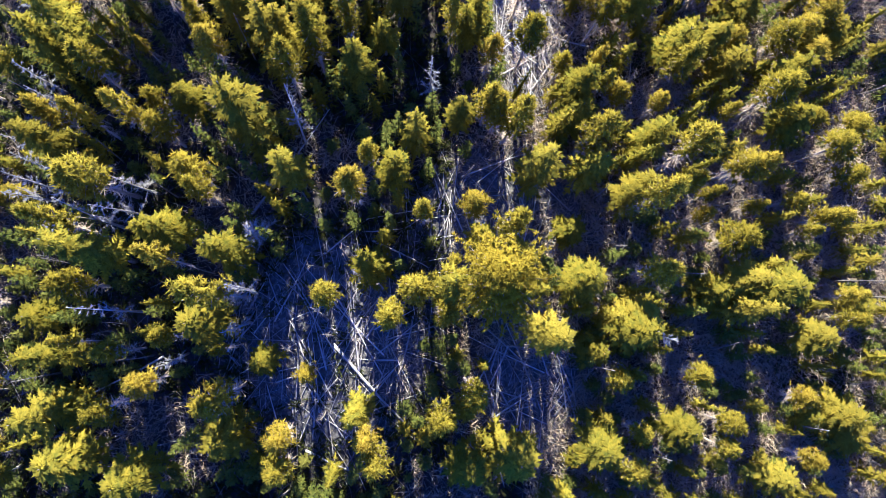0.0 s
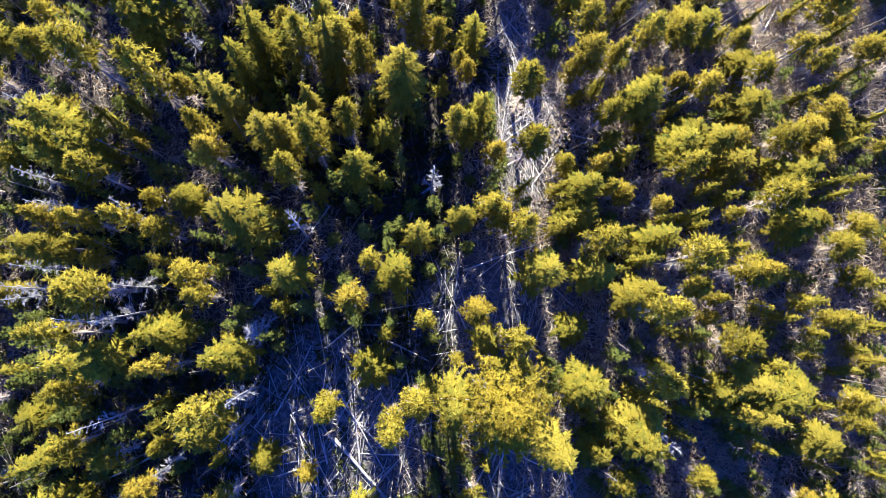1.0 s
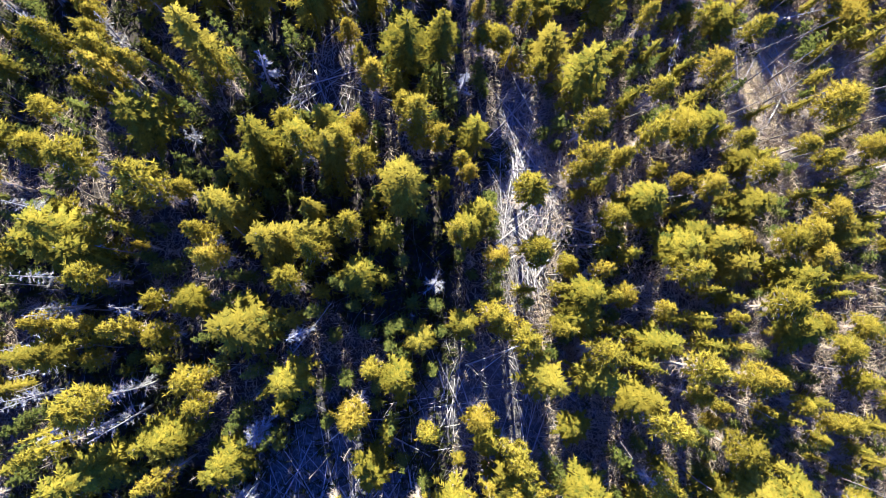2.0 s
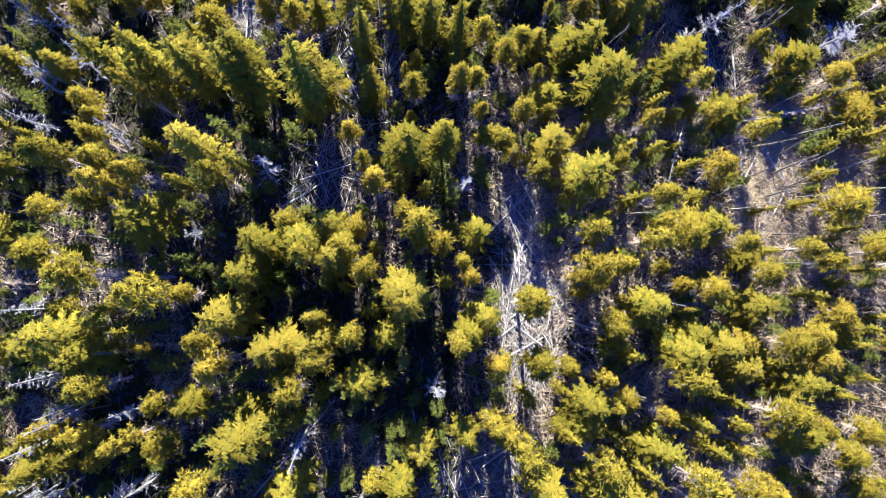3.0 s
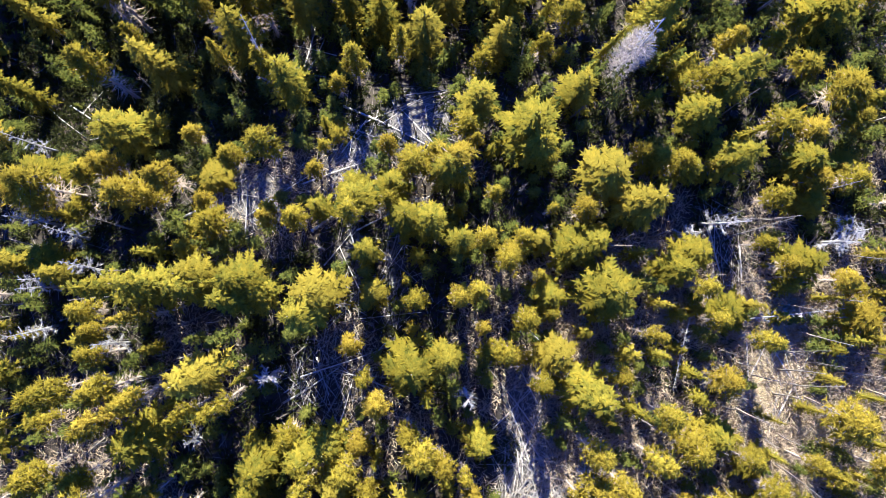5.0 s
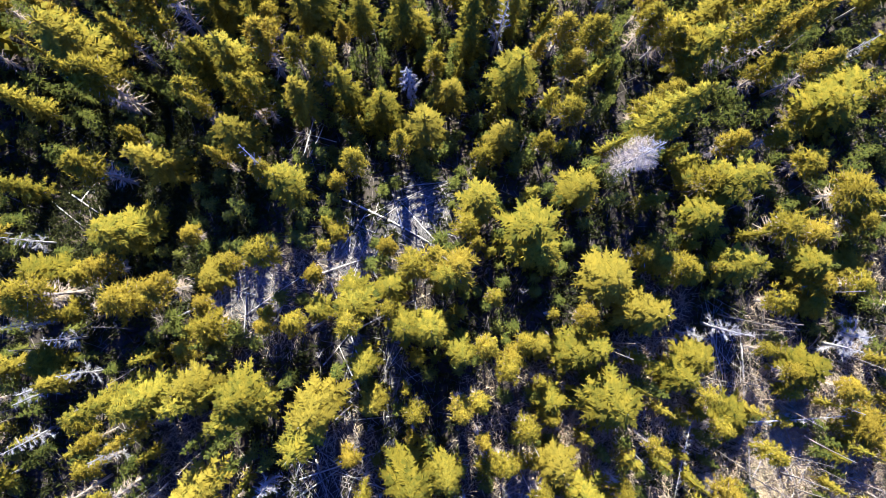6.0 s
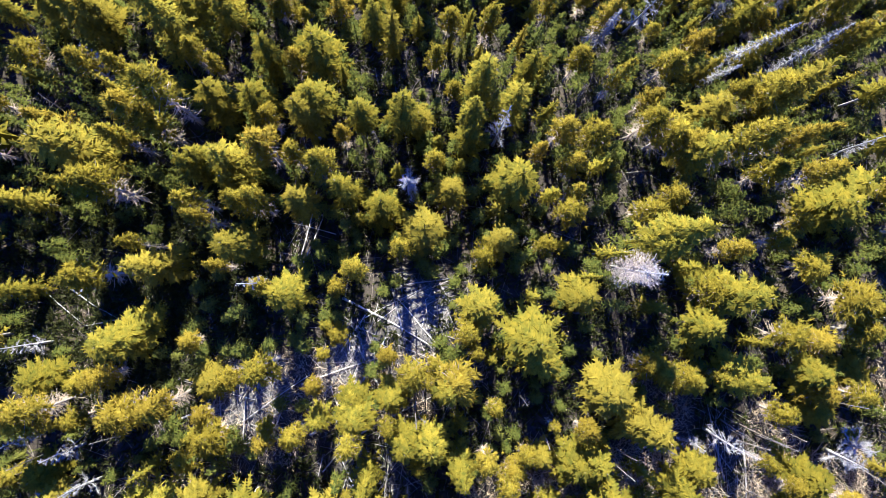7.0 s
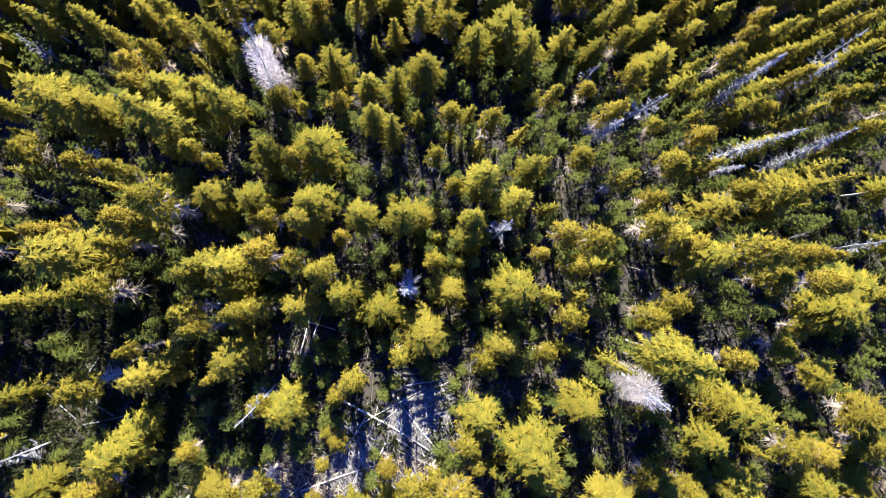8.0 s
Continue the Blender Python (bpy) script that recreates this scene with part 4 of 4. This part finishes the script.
count = 0
while count < 250:
    x, y = (random.uniform(27, 43), random.uniform(26, 50)) if count >= 230 else (random.uniform(-40, 48), random.uniform(-18, 108 if count < 80 else 58))
    if clear_of(x, y, 1.0):
        i = random.randrange(4)
        plant(("pole", i), pole_form(500 + i), x, y, random.uniform(4.0, 9.5), random.uniform(0.8, 1.2), 9.0, 1.0, "slim bare grey-brown trunk with short branch stubs", "dead tree", "bare poles of the forest", lean=7)
        count += 1

# ---- the forest beyond the strip that is flown over ----
def far_woods():
    rng = np.random.default_rng(9)
    s = Soup()
    made = 0
    while made < 3000:
        if made < 1900:
            x, y = rng.uniform(-85, 95), rng.uniform(-60, 165)
        else:
            a, d = rng.uniform(0, 6.283), 80 + 420 * rng.uniform() ** 0.8
            x, y = 4 + d * math.cos(a), 48 + d * math.sin(a)
        if -45 < x < 53 and -21 < y < 115:
            continue
        close = made < 1900
        made += 1
        h, r, z = rng.uniform(8, 14) + 0.7 * sunk(x, y), rng.uniform(1.5, 2.4), ground_z(x, y)
        if close:
            for k in range(24):
                f = (k + rng.uniform()) / 24
                a = 2.4 * k + rng.uniform(-0.4, 0.4)
                out = np.array((math.cos(a), math.sin(a), 0.0))
                side = np.array((-math.sin(a), math.cos(a), 0.0))
                p = np.array((x, y, z + h * (0.12 + 0.86 * f)))
                ln = r * (1.08 - f) ** 0.8
                s.kite(p, p + out * ln + np.array((0, 0, ln * (0.5 * f - 0.3))), side * (0.17 * ln + 0.06), 0.6)
        levels = ((0.1, 0.6, 0.75), (0.4, 0.82, 0.5), (0.65, 1.0, 0.3)) if close else ((0.12, 0.62, 1.0), (0.4, 0.82, 0.7), (0.65, 1.0, 0.4))
        for lo, hi, w in levels:
            turn = rng.uniform(0, 6.28)
            ring = [(x + r * w * (1 if k % 2 else 0.55) * math.cos(turn + k * 0.785), y + r * w * (1 if k % 2 else 0.55) * math.sin(turn + k * 0.785), z + h * lo) for k in range(8)]
            s.add(ring + [(x, y, z + h * hi)], [(k, (k + 1) % 8, 8) for k in range(8)])
        s.tube([(x, y, z - 0.3), (x, y, z + h * 0.5)], [0.15, 0.08], 3, False)
    tagged(new("far_woods", s.mesh("far_woods", SPRUCE_NEEDLES)), "distant conifer forest covering the hills around", "forest", kind="stuff")


far_woods()


# ---- fallen logs ----
def log_form(seed, stubs):
    def build():
        rng = np.random.default_rng(seed)
        h = 8.0
        s = Soup()
        pts = [(x, 0.10 * math.sin(x * 0.5 + seed), 0.05 * math.sin(x * 0.8 + 2 * seed)) for x in np.linspace(-h / 2, h / 2, 9)]
        s.tube(pts, [0.13 - 0.075 * i / 8 for i in range(9)], 7)
        root = new("fallen_log", s.mesh("fallen_log", LOG_WOOD, True))
        if stubs:
            b = Soup()
            for k in range(stubs):
                p = np.array(pts[rng.integers(2, 9)], float)
                a = rng.uniform(-0.4, 3.5)
                d = np.array((0.35, math.cos(a), abs(math.sin(a))))
                b.tube([p, p + d * rng.uniform(0.2, 0.75)], [0.028, 0.01], 4, False)
            tagged(part("stub_fringe", b, LOG_WOOD, root), kind="stuff")
        return root
    return build


LOGS = {}


def fallen_log(x, y, turn, length, thick, up=0.0, pitch=0.0):
    i = random.randrange(8)
    c, sn = math.cos(radians(turn)) * length * 0.4, math.sin(radians(turn)) * length * 0.4
    za, zb = ground_z(x - c, y - sn), ground_z(x + c, y + sn)
    slope = math.degrees(math.atan2(zb - za, 0.8 * length)) + pitch
    z = (za + zb) / 2 + 0.09 * thick + up
    s = (length / 8.0, thick, thick)
    m = pose(x, y, z, 0, 0, turn) @ pose(0, 0, 0, random.uniform(0, 40), -slope, 0)
    if i in LOGS:
        first, fs = LOGS[i]
        ob = copy_thing(first, m @ Matrix.Diagonal((s[0] / fs[0], s[1] / fs[1], s[2] / fs[2], 1)))
    else:
        ob = log_form(600 + i, (0, 14, 6, 0, 22, 0, 10, 0)[i])()
        LOGS[i] = (ob, s)
        ob.matrix_basis = m @ Matrix.Diagonal((*s, 1))
    state = "long" if length > 7 else "short"
    tagged(ob, f"{state} weathered grey log lying on the forest floor", "log", "fallen logs")


def feather_form(seed):
    """A dead spire, 10 m long, still closely set with short drooping twigs."""
    rng = np.random.default_rng(seed)
    root = new("dead_tree")
    part("trunk", trunk_soup(rng, 10.0, 0.10, 0.06, 0.02), SILVER, root, smooth=True)
    s = Soup()
    for k in range(420):
        f, a = 0.2 + 0.79 * rng.uniform(), rng.uniform(0, 6.28)
        c, ln = np.array((0, 0, 10.0 * f)), 1.25 * (1.06 - f) ** 0.7 * rng.uniform(0.4, 1.1)
        d = unit(np.array((math.cos(a), math.sin(a), rng.uniform(-0.5, 0.15))))
        s.spike(c, c + d * ln, unit(np.cross(d, rng.normal(0, 1, 3))) * 0.034)
        for j in range(3):
            q = c + d * ln * rng.uniform(0.25, 0.9)
            e = unit(d * 0.8 + rng.normal(0, 0.55, 3))
            s.spike(q, q + e * ln * rng.uniform(0.2, 0.45), unit(np.cross(e, rng.normal(0, 1, 3))) * 0.024)
    tagged(part("branch_fringe", s, SILVER, root), kind="stuff")
    return root


FEATHERS = []


def leaning_snag(a, b, up_b, thick, bare=False):
    """A dead tree that leans from its foot at a to its tip over b."""
    p = Vector((*a, ground_z(*a) - 0.1))
    d = Vector((*b, ground_z(*b) + up_b)) - p
    m = Matrix.Translation(p) @ d.to_track_quat("Z", "Y").to_matrix().to_4x4() @ Matrix.Diagonal((thick, thick, d.length / 10, 1))
    if bare:
        first, fs = FORMS[("snag", 1)]
        ob = copy_thing(first, m @ Matrix.Diagonal((1 / fs[0], 1 / fs[1], 1 / fs[2], 1)))
    elif len(FEATHERS) < 2:
        ob = feather_form(330 + len(FEATHERS))
        ob.matrix_basis = m
        FEATHERS.append((ob, Matrix.Diagonal((1 / thick, 1 / thick, 10 / d.length, 1))))
    else:
        first, back = random.choice(FEATHERS)
        ob = copy_thing(first, m @ back)
    tagged(ob, "dead grey tree leaning over the clearing with broken branches" if bare else "leaning dead spire with a close fringe of silver twigs", "dead tree", "dead standing trees")


fallen_log(-3.4, -7.6, -46, 11.8, 1.5, 0.12)
fallen_log(-7.3, -14.9, -21, 5.9, 1.2, 0.12)
fallen_log(40.3, -9.4, 55, 8.4, 1.7, 0.12)
fallen_log(-28.1, -6.7, -152, 9.6, 0.9, 0.12)
fallen_log(-13.1, 1.7, -70, 4.4, 0.6, 0.12)
fallen_log(9.8, -9.6, -63, 5.5, 0.8, 0.12)
fallen_log(-4.0, -9.1, -127, 9.0, 0.6, 0.12)
fallen_log(26.0, -14.6, -28, 6.7, 0.8, 0.12)
fallen_log(-9.4, -7.2, -85, 8.8, 0.5, 0.12)
fallen_log(-4.3, -3.3, -60, 10.0, 0.6, 0.12)
fallen_log(-6.7, -5.0, -117, 9.8, 0.6, 0.12)
fallen_log(-0.4, -4.4, -102, 7.8, 0.7, 0.12)
fallen_log(8.5, -5.8, -114, 5.3, 0.7, 0.12)
fallen_log(-0.8, 5.4, -27, 6.1, 0.9, 0.12)
fallen_log(-2.4, 7.7, 3, 4.4, 0.6, 0.12)
fallen_log(14.4, 28.1, -88, 10.7, 0.8, 0.12)
fallen_log(-10.1, 38.9, 32, 6.4, 0.9, 0.12)
fallen_log(-18.9, 58.4, -152, 3.2, 0.9, 0.12)
fallen_log(31.8, 41.2, -88, 5.6, 0.8, 0.12)
fallen_log(-9.0, 39.7, -73, 4.0, 0.7, 0.12)
fallen_log(22.3, 15.4, -45, 3.0, 0.9, 0.12)
fallen_log(-3.2, 64.9, -27, 10.3, 1.1, 0.12)
fallen_log(4.3, 10.3, -95, 9.0, 0.5, 0.12)
fallen_log(3.4, 9.2, -88, 8.0, 0.45, 0.12)
fallen_log(-18.9, 58.3, 25, 4.0, 1.2, 0.12)
fallen_log(-21.4, 56.0, 19, 5.3, 1.1, 0.12)
fallen_log(-18.6, 53.9, 16, 2.0, 1.2, 0.12)
fallen_log(-9.1, 54.8, 31, 3.2, 1.3, 0.12)
fallen_log(31.6, 49.3, -92, 6.9, 0.8, 0.12)
fallen_log(-13.3, 56.0, 67, 2.7, 0.8, 0.12)
fallen_log(-36.3, 67.0, -29, 5.8, 0.9, 0.12)
fallen_log(-37.8, 65.9, -37, 6.0, 0.7, 0.12)
leaning_snag((-15.3, 9.3), (-7.5, 18.8), 2.5, 0.9, True)
leaning_snag((31.9, 92.8), (37.0, 94.1), 15.5, 1.15)
leaning_snag((37.2, 91.2), (42.8, 94.5), 14.5, 1.15)
leaning_snag((33.8, 99.8), (38.4, 103.3), 13.0, 1.15)
leaning_snag((41.5, 101.0), (42.2, 101.7), 15.0, 1.15)
leaning_snag((20.4, 96.2), (18.9, 94.4), 17.5, 1.15)
leaning_snag((31.2, 91.5), (33.0, 91.1), 10.5, 0.9)

for ox, oy, rx, ry, n in OPENINGS:
    for k in range(n):
        a, q = random.uniform(0, 6.28), math.sqrt(random.uniform(0, 1)) * 0.95
        turn = random.gauss(85, 28) if random.random() < 0.7 else random.uniform(0, 180)
        fallen_log(ox + rx * q * math.cos(a), oy + ry * q * math.sin(a), turn, random.uniform(3.5, 9.5), random.uniform(0.3, 0.75), random.uniform(0, 0.25), random.uniform(-3, 3))


leaning_snag((27.3, 45.0), (39.3, 46.6), 4.0, 0.9, True)
leaning_snag((27.5, 48.4), (23.6, 39.2), 3.0, 0.7, True)


# ---- branch litter and dry grass ----
def litter():
    rng = np.random.default_rng(5)
    s, pale = Soup(), Soup()
    for k in range(12000):
        if k < 5000 and k % 10 < 3:
            o = OPENINGS[rng.choice(15, p=(0.2, 0.08, 0.27, 0.03, 0.04, 0.06, 0.05, 0.04, 0.08, 0.01, 0.04, 0.04, 0.0, 0.03, 0.03))]
            a, q = rng.uniform(0, 6.28), math.sqrt(rng.uniform(0, 1)) * 1.1
            x, y = o[0] + o[2] * q * math.cos(a), o[1] + o[3] * q * math.sin(a)
        else:
            x, y = rng.uniform(-45, 52), rng.uniform(-22, 112)
        ln, a = rng.uniform(1.2, 7.0) if k < 5000 else rng.uniform(0.5, 3.2), rng.normal(1.5, 0.9)
        dx, dy = math.cos(a) * ln / 2, math.sin(a) * ln / 2
        z = rng.uniform(0.02, 0.35 if k < 5000 else 0.2)
        w = rng.uniform(0.012, 0.045) if k < 5000 else rng.uniform(0.012, 0.04)
        (pale if k < 5000 and k % 10 < 3 else s).tube([(x - dx, y - dy, ground_z(x - dx, y - dy) + z), (x + dx, y + dy, ground_z(x + dx, y + dy) + z + rng.uniform(-0.1, 0.15))], [w, w * 0.6], 3, False)
    tagged(new("branch_litter", s.mesh("branch_litter", TWIG_WOOD)), "scattered broken grey branches and twigs on the forest floor", "branches", kind="stuff")
    tagged(new("blown_down_branches", pale.mesh("blown_down_branches", BLEACHED)), "tangle of thin bleached branches in the blown-down openings", "branches", kind="stuff")
    green, dry = Soup(), Soup()
    for k in range(32000):
        stems = k >= 26000
        # brush 23500 to 25999 darkens the western gully in place of shade
        x, y = (rng.uniform(11, 46), rng.uniform(-19, 53)) if stems else (rng.uniform(-46, -16), rng.uniform(58, 82)) if k >= 23500 else (rng.uniform(-44, 52), rng.uniform(-20, 112))
        if in_opening(x, y, 0.8) and k % 4 and x > -22:
            continue
        # brush tone follows wanted light: pale where the floor reads sunlit, dark where shaded
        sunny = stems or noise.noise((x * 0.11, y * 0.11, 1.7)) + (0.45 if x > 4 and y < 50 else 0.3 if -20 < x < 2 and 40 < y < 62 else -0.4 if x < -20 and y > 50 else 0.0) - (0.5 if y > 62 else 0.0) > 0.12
        c, big = np.array((x, y, ground_z(x, y) - 0.05)), rng.uniform(0.5, 1.3) + (1.0 if stems else 0.5 if k % 3 == 0 else 0.0)
        for j in range(11 if sunny else 6):
            d = unit(rng.normal(0, 0.7, 3) * (1, 1, 0) + np.array((0, 0, rng.uniform(0.4, 1.1))))
            q = c + rng.normal(0, 0.3, 3) * (1, 1, 0)
            wide = unit(np.cross(d, rng.normal(0, 1, 3)))
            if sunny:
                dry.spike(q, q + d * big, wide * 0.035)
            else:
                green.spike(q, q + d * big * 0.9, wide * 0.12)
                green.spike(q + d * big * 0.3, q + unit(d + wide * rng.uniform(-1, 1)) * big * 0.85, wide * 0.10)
    tagged(new("low_brush", green.mesh("low_brush", SHADE_TONED_BRUSH)), "low brush on the forest floor, coloured dark to deepen its shade", "brush", kind="stuff")
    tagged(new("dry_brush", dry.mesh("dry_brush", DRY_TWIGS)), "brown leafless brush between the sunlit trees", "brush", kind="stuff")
    g = Soup()
    for k in range(24000):
        meadow = k < 18000
        if meadow:
            a, q = rng.uniform(0, 6.28), math.sqrt(rng.uniform(0, 1)) * 1.3
            x, y = 35 + 6 * q * math.cos(a), 39 + 8 * q * math.sin(a)
        else:
            x, y = rng.uniform(-42, 50), rng.uniform(-20, 70)
        z, a, ln = ground_z(x, y) - 0.02, rng.uniform(0, 6.28), rng.uniform(0.15, 0.45)
        p = np.array((x, y, z))
        for j in range(3):
            b = a + 2.1 * j
            g.spike(p, p + np.array((0.35 * ln * math.cos(b), 0.35 * ln * math.sin(b), ln)), np.array((-math.sin(b), math.cos(b), 0)) * 0.02)
    tagged(new("dry_grass", g.mesh("dry_grass", DRY_GRASS)), "pale dry grass tufts in the sunlit openings", "grass", kind="stuff")


litter()
